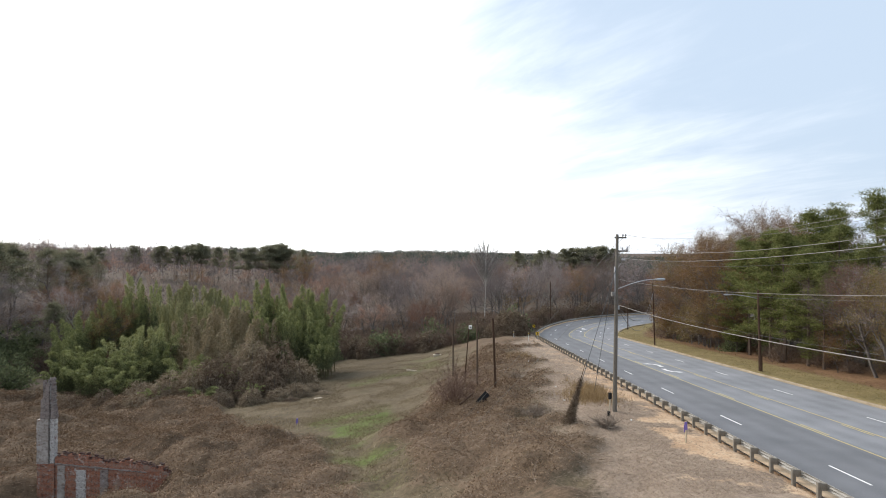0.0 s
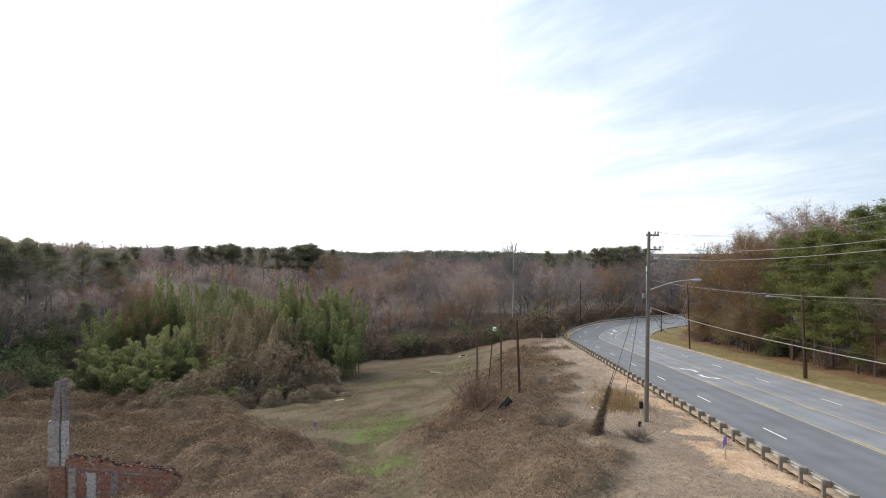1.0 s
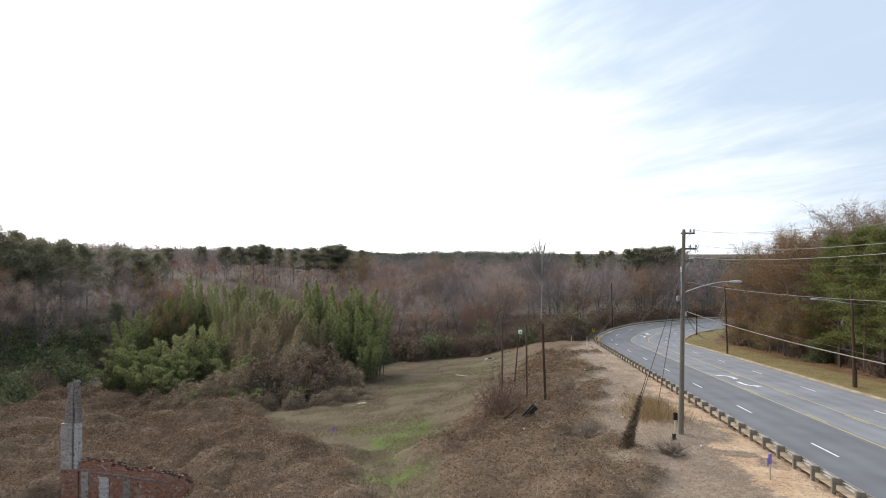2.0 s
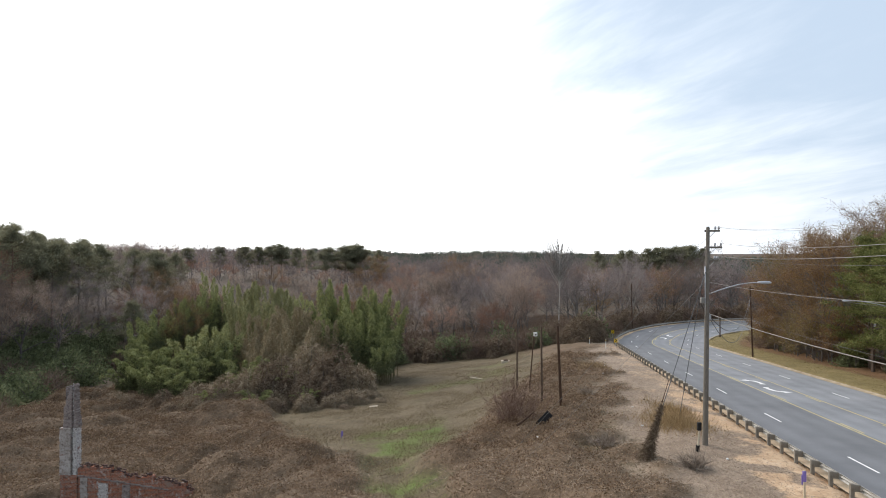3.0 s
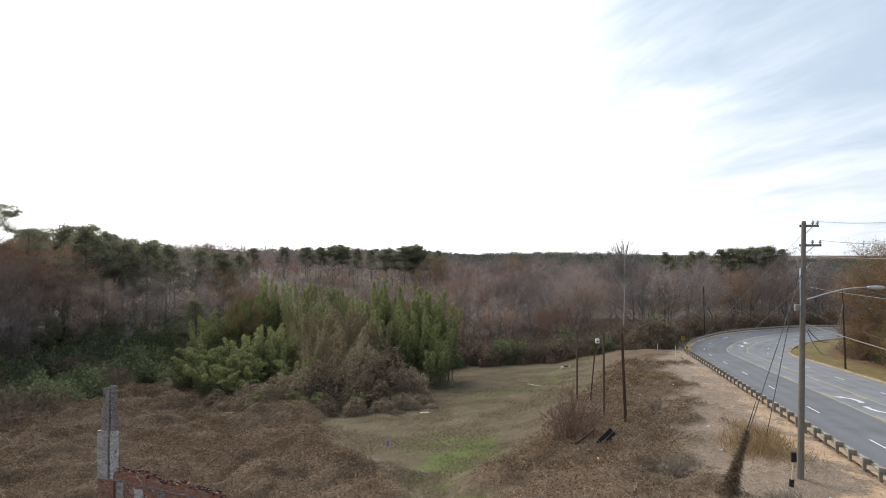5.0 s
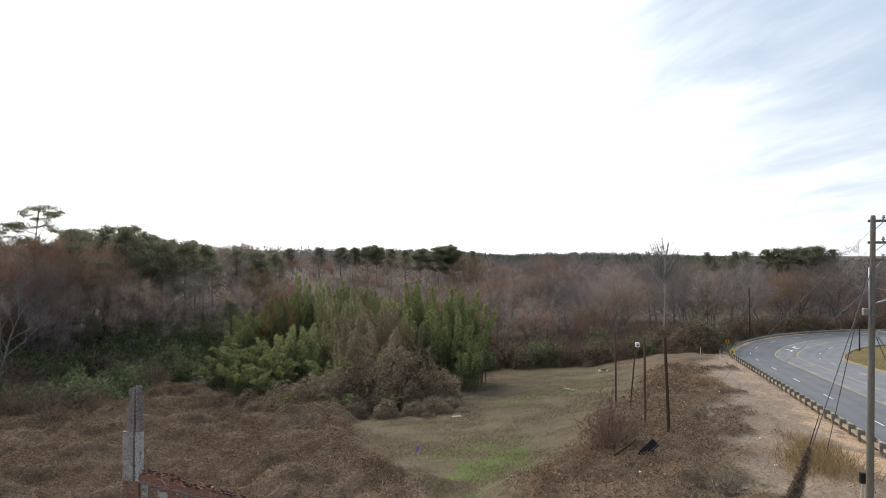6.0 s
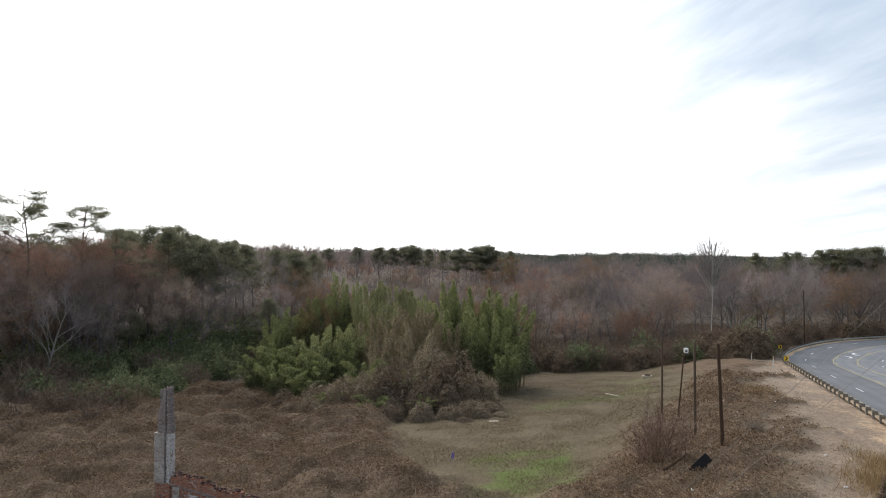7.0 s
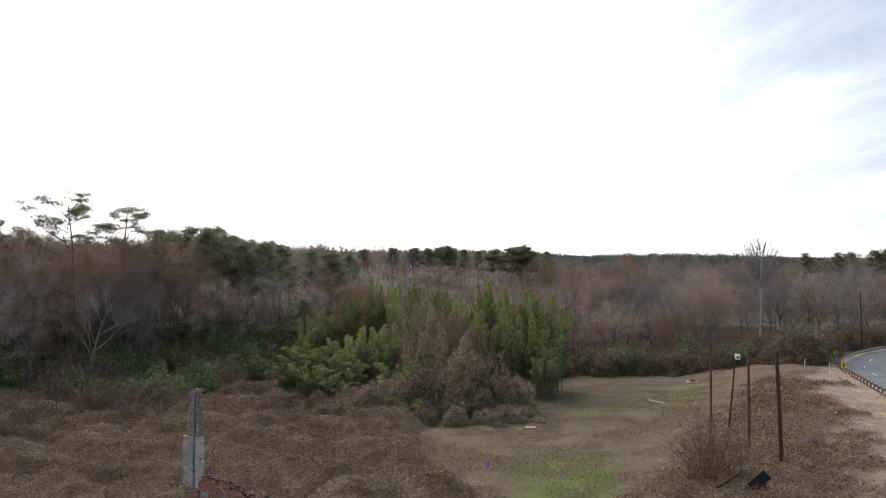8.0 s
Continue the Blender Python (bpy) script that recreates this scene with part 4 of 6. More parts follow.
def settle(protos):
    """Removes the first copies, which stood out of sight."""
    for p in protos:
        for o in (*p.children_recursive, p):
            bpy.data.objects.remove(o)


pick = random.Random(5)
pines = [pine_tree(40 + i, 20, "tall pine tree with dark green needle clusters", needle_dark, start=0.5 - 0.05 * i, wide=0.17 + 0.02 * i, needles=60, size=0.5, broad=1.5, pad=1.25) for i in range(3)]
round_pines = [umbrella_pine(46 + i, 18, "broad round-crowned pine tree above the bare woods", needle_dark, start=0.34 + 0.05 * i, limbs=24, wide=0.29, fill=130, pad=1.0, width=0.15) for i in range(3)]
green_pines = [pine_tree(50 + i, 19, "bright green pine tree at the edge of roadside woods", needle_mat, start=0.08 + 0.05 * i, wide=0.2, tufts=4, needles=105, whorls=13, size=0.34, broad=0.95, layer=0.6, pad=1.15) for i in range(3)]
open_pines = [umbrella_pine(60 + i, 22, "tall open pine tree with a sparse layered crown", needle_dark) for i in range(3)]
bares = [bare_tree(10 + i, 17, 19, twig_mats[i % 2], bark_grey, "leafless grey-brown tree in winter woods", kids=(7, 4, 3) if i % 2 else (8, 4, 2), spread=0.55 + 0.05 * i) for i in range(4)]
russets = [bare_tree(20 + i, 14, 20, twig_mats[2], bark_grey, "leafless russet-brown tree with dense fine twigs", spread=0.7, fork=0.2) for i in range(2)]
whites = [bare_tree(30 + i, 17, 15, twig_mats[0], bark_pale, "bare tree with pale whitish trunk and limbs", spread=0.5, fork=0.35) for i in range(2)]
oaks = [leafy_tree(70 + i, 16, 74, oak_mat, "oak tree holding dead orange-brown leaves", leaf=0.115, cloud=0.5, fork=0.1) for i in range(3)]
golds = [leafy_tree(75 + i, 12, 76, gold_mat, "tree with thin yellow-brown autumn leaves", leaf=0.115, cloud=0.45, fork=0.12) for i in range(2)]
saplings = [leafy_tree(78 + i, 7, 26, (oak_mat, gold_mat)[i], "low young tree with brown dead leaves", leaf=0.15, cloud=0.5, kids=(7, 3, 2), fork=0.06, name="young_tree") for i in range(2)]
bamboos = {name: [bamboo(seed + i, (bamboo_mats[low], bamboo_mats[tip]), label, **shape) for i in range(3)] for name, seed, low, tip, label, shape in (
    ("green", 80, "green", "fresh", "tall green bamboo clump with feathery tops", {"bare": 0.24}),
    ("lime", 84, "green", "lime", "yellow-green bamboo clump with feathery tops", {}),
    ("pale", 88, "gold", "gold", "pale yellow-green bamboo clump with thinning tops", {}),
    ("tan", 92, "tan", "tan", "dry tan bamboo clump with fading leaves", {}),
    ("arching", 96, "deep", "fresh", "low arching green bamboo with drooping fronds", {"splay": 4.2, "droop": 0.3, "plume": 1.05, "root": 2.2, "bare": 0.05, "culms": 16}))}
privets = [bush(100 + i, "evergreen_shrub", 2.6, 3.4, 1700, privet_mat, "dense dark green evergreen shrub", leaf=0.32, width=0.16) for i in range(3)]
drapes = [drape(110 + i, ("bush smothered in dead brown vines", "bush draped in bleached tan dead leaves")[i % 2], (vine_mat, vine_pale)[i % 2]) for i in range(4)]
brushes = [bush(120 + i, "brown_bush", 2.4, 2.6, 1050, brush_mat, "leafless brown bush of tangled twigs", leaf=0.75, width=0.06, thin=True, part_name="thicket") for i in range(3)]
tan_brushes = [bush(126 + i, "tan_bush", 2.0, 2.2, 1700, vine_mat, "dry tan bush of tangled twigs and weeds", leaf=0.6, width=0.05, thin=True, part_name="thicket") for i in range(2)]
tall_pale = dome_tree(37, 24.0, 4.3, 4.8, "tall slender bare tree with a round crown of fine branches")
far_trees = [bare_tree(90 + i, 15, 13, twig_mats[(0, 1, 2)[i % 3]], bark_grey, "leafless tree", kids=(7, 3, 2), spread=0.62, length=1.25, width=0.085) for i in range(5)]
protos = [tall_pale] + far_trees + pines + round_pines + green_pines + open_pines + bares + russets + whites + oaks + golds + saplings + sum(bamboos.values(), []) + privets + drapes + brushes + tan_brushes

# ---------------------------------------------------------------- the bamboo grove
# x, y, height
GROVE = {
    "green": [(-48.5, 128, 10.1), (-48.8, 134, 12.6), (-47.8, 140, 16.1), (-46.0, 132, 14.1), (-48.8, 126, 8.4), (-12.3, 112, 17.2), (-9.8, 112, 17.3), (-7.0, 110, 16.9), (-4.5, 110, 15.9), (-2.0, 108, 15.0), (-0.6, 106, 12.9), (-10.2, 104, 13.0), (-6.2, 102, 12.3),
              (-3.0, 102, 11.6), (-0.5, 100, 8.7), (-1.1, 97, 7.1), (-49.5, 118, 10.0), (-49.0, 122, 10.9), (-47.7, 112, 7.8), (-27.9, 99, 8.3), (-44.6, 138, 14.5)],
    "lime": [(-45.5, 143, 18.1), (-42.1, 142, 18.1), (-38.9, 140, 16.6), (-17.7, 116, 16.0), (-15.0, 114, 16.5), (-32.9, 97, 8.4), (-31.8, 100, 10.0), (-30.4, 102, 10.7), (-28.6, 103, 10.8)],
    "pale": [(-33.2, 128, 17.2), (-30.5, 128, 18.0), (-27.3, 126, 16.9), (-32.1, 120, 14.5), (-28.3, 116, 13.9), (-25.6, 116, 14.5), (-24.8, 126, 16.4), (-21.8, 124, 16.0)],
    "tan": [(-25.3, 104, 11.2), (-23.0, 106, 11.6), (-20.6, 108, 12.5), (-18.2, 108, 12.6), (-15.3, 106, 12.3), (-12.1, 102, 10.3), (-19.2, 98, 9.4), (-14.4, 96, 9.3), (-17.4, 100, 10.2), (-21.3, 96, 8.3)],
    "arching": [(-38.4, 90, 5.8), (-37.4, 92, 6.8), (-35.4, 93, 7.2), (-32.5, 92, 6.3), (-29.3, 90, 5.7), (-33.1, 86, 5.4), (-30.0, 86, 4.6), (-21.4, 88, 5.7), (-17.6, 80, 2.6), (-15.5, 86, 4.4)],
}
for kind, places in GROVE.items():
    for x, y, h in places:
        if x > -16 and kind == "green":
            x -= 1.4
        h *= 1.07
        wide = pick.uniform(0.78, 1.02) * min(1.05, 0.35 + 0.06 * h)
        plant(pick.choice(bamboos[kind]), x, y, wide, h / (9.4 if kind != "arching" else 7.6) / wide, pick)
# mounds of bamboo smothered by vines, along the grove's south side: x, y, height
DRAPED = [(-8.1, 88, 7.2), (-10.0, 86, 6.4), (-5.3, 86, 4.5), (-12.8, 92, 7.7), (-17.3, 84, 5.9), (-15.5, 85, 6.4), (-19.0, 82, 5.1), (-13.4, 83, 5.0), (-21.9, 82, 4.7), (-22.3, 79, 3.1), (-24.7, 78, 2.7), (-27.0, 77, 2.0), (-30.4, 77, 1.4),
          (-23.8, 74, 1.0), (-22.5, 76, 1.9), (-33.2, 80, 2.6), (-5.4, 80, 1.9), (-7.6, 79, 1.5), (-10.9, 78, 2.0), (-14.8, 77, 2.0), (-17.9, 76, 1.6), (-33.2, 76, 1.3), (-3.6, 82, 1.4), (-36.5, 83, 2.6), (-40, 86, 3.0), (-26, 83, 3.6), (-29.5, 81, 3.0), (-12, 81, 3.4), (-8.5, 82.5, 3.2)]
for x, y, h in DRAPED:
    wide = 0.55 + 0.15 * h
    plant(pick.choice(drapes), x, y, wide, (h + 0.2) / 3.0 / wide, pick)
    if h > 2.2 and pick.random() < 0.4:
        plant(pick.choice(bamboos["arching"]), x + pick.uniform(-1.5, 1.5), y + pick.uniform(-1.5, 0.5), 0.1 + h * 0.07, 1.0, pick)
    if pick.random() < 0.6:
        plant(pick.choice(drapes), x + pick.uniform(-2.5, 2.5), y - pick.uniform(0.5, 2.4), 0.4 + 0.08 * h, pick.uniform(0.35, 0.6) * h / 3.0 / (0.4 + 0.08 * h), pick)

# ---------------------------------------------------------------- woods round the field
def open_ground(x, y):
    s, off = road_sd(np.array([x]), np.array([y]))
    s, off = float(s[0]), float(off[0])
    if -4 < off < float(road_width(s)) + 6.0:
        return True
    return False


placed = []


def clear_of(x, y, gap):
    if any((x - a) ** 2 + (y - b) ** 2 < gap * gap for a, b in placed):
        return False
    placed.append((x, y))
    return True


def wood_edge(x, y):
    """How far a place lies inside the woods beyond the field, in metres."""
    if x < -48:
        return min(-x - 62 + 0.12 * (y - 90), 60) if y < 125 else y - 112
    return y - 132 - 4 * math.sin(x * 0.13)


def scatter(count, near, far, left, right, gap, choose, inside=0.0):
    made = tries = 0
    while made < count and tries < count * 30:
        tries += 1
        b = radians(pick.uniform(left, right))
        r = math.sqrt(pick.uniform(near * near, far * far))
        x, y = r * math.sin(b), r * math.cos(b)
        if open_ground(x, y) or wood_edge(x, y) < inside or not clear_of(x, y, gap):
            continue
        choose(x, y, r)
        made += 1


def any_tree(x, y, r):
    v = pick.random()
    edge = wood_edge(x, y)
    grow = (0.66 + 0.24 * min(1, max(0, edge) / 40)) * (0.74 if r > 150 and -0.4 < x / y < -0.04 else 1.0)
    if r > 205:
        low = 0.6 if -0.4 < x / y < -0.04 else 1.0         # younger trees before the stand of pines
        join_plant(pick.choice(far_trees), x, y, pick.uniform(0.78, 1.0) * 0.95 * low, pick)
        return
    if v < 0.60:
        plant(pick.choice(bares), x, y, pick.uniform(0.8, 1.08) * grow, 1.0, pick)
    elif v < 0.73:
        plant(pick.choice(russets), x, y, pick.uniform(0.8, 1.1) * grow, 1.0, pick)
    elif v < 0.79:
        plant(pick.choice(whites), x, y, pick.uniform(0.8, 1.05) * grow, 1.0, pick)
    elif v < 0.83 and x < -40:
        plant(pick.choice(pines), x, y, pick.uniform(0.7, 0.9) * grow, 1.0, pick)
    elif v < 0.96:
        plant(pick.choice(golds + oaks), x, y, pick.uniform(0.6, 0.8), 1.0, pick)
    else:
        plant(pick.choice(bares), x, y, pick.uniform(0.8, 1.0) * grow, 1.0, pick)


# pines that stand out of the skyline: x, y, height
# x, y, height of the top over the datum
for x, y, top, kind in ((-83.2, 95, 22.4, 2), (-80.3, 104, 20.7, 2), (-77.1, 108, 16.6, 2), (-76.2, 122, 17.7, 0), (-77.3, 129, 17.0, 0), (-75.9, 134, 15.4, 0), (-73.7, 140, 15.3, 0), (-74.8, 150, 14.4, 0), (-76.2, 170, 13.3, 0), (-75.5, 180, 12.8, 1), (-76.5, 200, 12.0, 0), (-126, 192, 21.7, 1), (-92, 128, 17.5, 0), (-118, 196, 18.0, 0), (-140, 190, 20, 0), (-124, 215, 15.5, 0), (-104, 205, 14.5, 0), (-96, 132, 16.5, 0), (-88, 84, 17.5, 2), (-150, 205, 19.5, 0), (-134, 204, 19, 0), (-87, 130, 18.6, 0), (-90, 141, 17.3, 0), (-91, 152, 17.2, 0), (-93, 166, 16.2, 0), (-95, 181, 16.2, 0)):
    clear_of(x, y, 1)
    proto = pick.choice((pines, round_pines, open_pines)[kind])
    plant(proto, x, y, (top - land1(x, y)) / tall_of(proto), 1.0, pick)
# bare trees on the western slope: x, y, height of the top over the datum
for x, y, top in ((-94.4, 92, 17.5), (-98.0, 98, 18.5), (-88.8, 94, 16.8), (-90.5, 100, 16.6), (-81.2, 96, 15.9), (-86.3, 106, 15.7), (-78.6, 104, 15.9), (-79.2, 112, 14.8), (-79.4, 118, 15.2), (-78.2, 84, 13.7), (-72.9, 86, 12.9), (-69.5, 90, 12.1), (-77.6, 80, 12.8), (-77.5, 120, 13.6), (-70, 100, 11), (-72, 112, 12)):
    proto = pick.choice(bares + russets)
    plant(proto, x, y, (top - land1(x, y)) / tall_of(proto), 1.0, pick)
for x, y, top, kind in ((-28.7, 326, 15.4, 1), (-36, 322, 14.4, 1), (-46, 318, 13.4, 1), (-69, 315, 15.0, 1), (-75, 318, 14.6, 1), (-88, 312, 13.9, 1), (-101, 316, 13.6, 1), (-56, 330, 12.4, 0), (-18, 335, 12.4, 0), (-112, 300, 13.0, 1), (-32, 330, 15.0, 1), (-82, 320, 13.5, 1), (-62, 322, 13.2, 0),
                        (124, 300, 12.9, 0), (128.5, 303, 13.4, 0), (132.5, 298, 13.3, 1), (138, 301, 14.0, 0), (142.5, 299, 14.4, 1), (148, 304, 13.9, 0), (152, 300, 13.0, 0), (114, 300, 12.0, 0), (110, 304, 11.6, 0), (98, 305, 11.4, 0)):
    clear_of(x, y, 1)
    proto = pick.choice((pines, round_pines)[kind])
    plant(proto, x, y, (top + 1.4 - land1(x, y)) / tall_of(proto), 1.0, pick)
# a few trees still holding leaves among the bare ones: x, y, height of the top
for x, y, top in ((-18, 290, 11.5), (-14, 296, 11.0), (20, 300, 11.0), (26, 305, 11.2), (58, 176, 4.5), (92, 210, 6.0), (-52, 230, 6.5)):
    proto = pick.choice(oaks)
    plant(proto, x, y, (top - land1(x, y)) / tall_of(proto), 1.0, pick)
# the tall pale tree over the bend
plant(tall_pale, 34.6, 132.5, (15.0 - land1(34.6, 132.5)) / 24.2, 1.0, pick)
scatter(70, 80, 140, -66, -30, 4.5, any_tree, 0)
scatter(150, 118, 205, -58, 30, 4.2, any_tree, 0)
scatter(230, 190, 330, -52, 34, 6.0, any_tree, 10)
scatter(46, 150, 300, 26, 52, 6.0, any_tree, 6)

# low growth along the far edge of the field, and the green thicket below the western slope
for i in range(46):
    x = -6 + 46 * (i + pick.random()) / 46
    y = 124 + 3 * math.sin(x * 0.2) + pick.uniform(-2, 7)
    if open_ground(x, y):
        continue
    v = pick.random()
    plant(pick.choice(brushes if v < 0.55 else drapes[::2] if v < 0.76 else privets), x, y, pick.uniform(1.1, 2.0), pick.uniform(0.8, 1.0), pick)
for i in range(80):
    x = -34 + 74 * (i + pick.random()) / 80
    y = 131 + 3 * math.sin(x * 0.2) + pick.uniform(-2, 20)
    if not open_ground(x, y):
        plant(pick.choice(brushes if pick.random() < 0.93 else privets), x, y, pick.uniform(0.9, 1.5), pick.uniform(0.9, 1.2), pick)
# tangled growth outside the bend
for i in range(62):
    s = 82 + 100 * (i + pick.random()) / 62
    x, y = on_road(s, -3.4 - 15 * pick.random() ** 1.3)
    v = pick.random() * 0.9
    plant(pick.choice(brushes if v < 0.7 else drapes[::2] if v < 0.92 else privets), x, y, pick.uniform(0.9, 1.6), pick.uniform(0.8, 1.2), pick)
# the great mound of dead vines at the outside of the bend
for i in range(30):
    a, r = 2.4 * i, math.sqrt((i + 0.5) / 30)
    x, y = 37.2 + 5.8 * r * math.cos(a), 120 + 4.6 * r * math.sin(a)
    if open_ground(x, y):
        continue
    h = (1.8 + 4.3 * (1 - r * r)) * (0.75 + 0.25 * math.sin(0.5 * (x - 33)))
    plant(pick.choice(drapes[::2]), x, y, 1.05 + 0.08 * h, h / 3.1 / (1.05 + 0.08 * h), pick)
for i in range(105):
    y = pick.uniform(72, 132)
    x = -48 - (y - 72) * 0.1 - pick.random() ** 1.2 * 26
    v = pick.random()
    plant(pick.choice(privets if v < 0.8 else brushes), x, y, pick.uniform(0.8, 1.45), pick.uniform(0.8, 1.05), pick)
for i in range(44):
    y = pick.uniform(50, 78)
    x = -44 - pick.random() * 20
    v = pick.random()
    plant(pick.choice(tan_brushes + brushes if v < 0.9 else privets), x, y, pick.uniform(0.8, 1.5), 0.95, pick)

for i in range(70):
    y = pick.uniform(96, 164)
    x = -50 - (y - 96) * 0.36 - pick.random() * 22
    v = pick.random()
    plant(pick.choice(privets if v < 0.7 else brushes), x, y, pick.uniform(0.8, 1.5), pick.uniform(0.8, 1.1), pick)
for i in range(64):
    y = pick.uniform(56, 118)
    x = -60 - pick.random() * 34 - (y - 56) * 0.1
    v = pick.random()
    plant(pick.choice(brushes if v < (0.9 if y < 84 else 0.6) else privets), x, y, pick.uniform(0.9, 1.7), pick.uniform(0.9, 1.2), pick)

# ---------------------------------------------------------------- woods beyond the road
def roadside(s, back, proto, h):
    x, y = on_road(s, float(road_width(s)) + back)
    clear_of(x, y, 1)
    return plant(proto, x, y, h / tall_of(proto), 1.0, pick)


for s, back, h in ((27, 9.5, 11), (30, 9.5, 13), (34, 9, 15.5), (38.5, 9.5, 16), (43, 9, 15.5), (46.5, 10.5, 15), (33, 15, 16), (28, 15, 13.5), (41, 17, 18.5), (37, 23, 20), (45, 22, 19.5)):
    roadside(s, back, pick.choice(green_pines), h * 1.13)
for s, back, h in ((49.5, 10, 15), (54, 11, 17), (59, 10.5, 17), (64.5, 11, 16.5), (70, 12, 16), (51, 16, 19), (58, 16.5, 19.5), (65, 17, 18.5), (72, 16, 17.5), (77, 15, 16), (79, 21, 17), (86, 23, 16), (92, 25, 15), (54, 21, 16.5), (58, 22, 18.5), (62, 21, 20), (66, 22, 19.5), (71, 21, 18), (50, 21, 16)):
    roadside(s, back, pick.choice(oaks if pick.random() < 0.7 else golds), h * 1.2)
for s, back, h in ((16, 30, 25), (20, 34, 27), (24, 32, 24)):
    roadside(s, back, pick.choice(whites), h)
# low leafy growth that closes the wood's edge
for i in range(34):
    s = 46 + 40 * (i + pick.random()) / 34
    roadside(s, 7.6 + 2.6 * pick.random() + 0.12 * max(0, s - 70), pick.choice(saplings), pick.uniform(4.5, 9.5))
for i in range(30):
    s = -22 + 52 * (i + pick.random()) / 30
    roadside(s, 9.0 + 6 * pick.random(), pick.choice(saplings + golds), pick.uniform(4.5, 10))
# bare crowns rising behind
for s, back, h in ((53, 22, 21), (57, 22.5, 21), (61, 22, 21), (66, 23, 19.5), (71, 23, 18), (50, 22, 21), (55, 27, 22), (60, 27, 21.5), (64, 28, 20), (69, 28, 18)):
    roadside(s, back, pick.choice(bares + russets), h * (1.17 if s > 59 else 0.95))
for s, back, h in ((34, 28, 20), (41, 29, 20), (47, 28, 21), (9, 24, 19), (20, 10.5, 12), (17, 10, 12), (14, 9, 12), (11, 9, 13), (7, 9, 12), (3, 10, 13), (-1, 10, 11), (-6, 11, 11), (-12, 12, 12), (20, 16, 15), (15, 15, 15), (8, 13, 13), (2, 15, 13), (-5, 16, 13), (23, 22, 18), (16, 21, 17), (76, 30, 16), (-20, 13, 14)):
    roadside(s, back, pick.choice(bares + russets + golds if s < 30 else bares), h * (1.05 if s < 30 else 0.95))
for i in range(80):
    s = -30 + 110 * (i + pick.random()) / 60
    v = pick.random()
    x, y = on_road(s, float(road_width(s)) + 8.5 + 9 * pick.random() ** 1.2)
    plant(pick.choice(privets if v < 0.3 else brushes), x, y, pick.uniform(0.4, 0.85), pick.uniform(0.8, 1.2), pick)
scatter(30, 70, 190, 34, 70, 6, lambda x, y, r: plant(pick.choice(bares + oaks + russets), x, y, pick.uniform(0.68, 0.85), 1.0, pick), -400)
settle(protos)
for mat, parts in JOINED.values():
    tagged(new("far_woods", tri_mesh("far_woods", np.concatenate(parts), mat)), "leafless winter woods across the valley", "woods", kind="stuff")

# ---------------------------------------------------------------- poles and cables
pole_wood = material("pole_timber", ((0.10, 0.088, 0.072), (0.16, 0.142, 0.118), (0.235, 0.21, 0.175)), 1.2, 22, 0.9, 0.35, stretch=(1, 1, 0.15))
pole_dark = material("creosoted_timber", ((0.04, 0.024, 0.016), (0.075, 0.047, 0.032), (0.125, 0.082, 0.056)), 1.2, 22, 0.95, 0.35, stretch=(1, 1, 0.15), spec=0.1)
post_brown = material("weathered_brown_timber", ((0.06, 0.042, 0.03), (0.105, 0.076, 0.055), (0.16, 0.122, 0.09)), 1.2, 22, 0.95, 0.35, stretch=(1, 1, 0.15), spec=0.1)
galvanised = plain("galvanised_steel", (0.42, 0.43, 0.44), 0.45, 0.6, 0.15)
insulator_mat = plain("grey_porcelain", (0.33, 0.33, 0.34), 0.3, 0.0, 0.1)
cable_mat = plain("cable_aluminium", (0.22, 0.21, 0.19), 0.6, 0.2, 0.1)
cable_dark = plain("cable_black", (0.10, 0.10, 0.10), 0.6, 0.0, 0.1)
black_plastic = plain("black_plastic", (0.016, 0.015, 0.015), 0.85, 0.0, 0.2)
white_paint = plain("white_paint", (0.72, 0.71, 0.68), 0.6, 0.0, 0.12)


def pole_shaft(base, top, r0, r1, mat, sides=12):
    b, t = Vector(base), Vector(top)
    pts = [b + (t - b) * u for u in (-0.06, 0.0, 0.25, 0.5, 0.75, 0.99, 1.0)]
    rs = [r0 + (r1 - r0) * max(0, u) for u in (0, 0, 0.25, 0.5, 0.75, 0.99, 1.0)]
    rs[-1] *= 0.8
    return Solid().tube([p - b for p in pts], rs, sides).mesh("shaft", mat, True)


def lamp_arm(parent, foot, reach, rise, way):
    """A curved davit arm with a cobra-head lantern."""
    wx, wy = way
    pts = []
    for u in np.linspace(0, 1, 9):
        pts.append((foot[0] + wx * reach * u, foot[1] + wy * reach * u, foot[2] + rise * math.sin(u * math.pi / 2)))
    arm = piece("lamp_arm", Solid().tube(pts, [0.035] * 6 + [0.03] * 3, 7).mesh("lamp_arm", galvanised, True), parent, "galvanised curved lamp arm")
    end = Vector(pts[-1])
    head = Solid()
    d = Vector((wx, wy, 0.0))
    head.tube([end - d * 0.05, end + d * 0.1, end + d * 0.35, end + d * 0.62, end + d * 0.72], [0.045, 0.075, 0.1, 0.08, 0.03], 8)
    lantern = piece("lantern", head.mesh("lantern", galvanised, True), arm, "grey cobra-head lantern")
    return arm


def insulator(at, h=0.22):
    return Solid().tube([(at[0], at[1], at[2] + z) for z in (0, h * 0.2, h * 0.25, h * 0.5, h * 0.55, h * 0.85, h)], [0.03, 0.03, 0.07, 0.075, 0.055, 0.055, 0.02], 8)


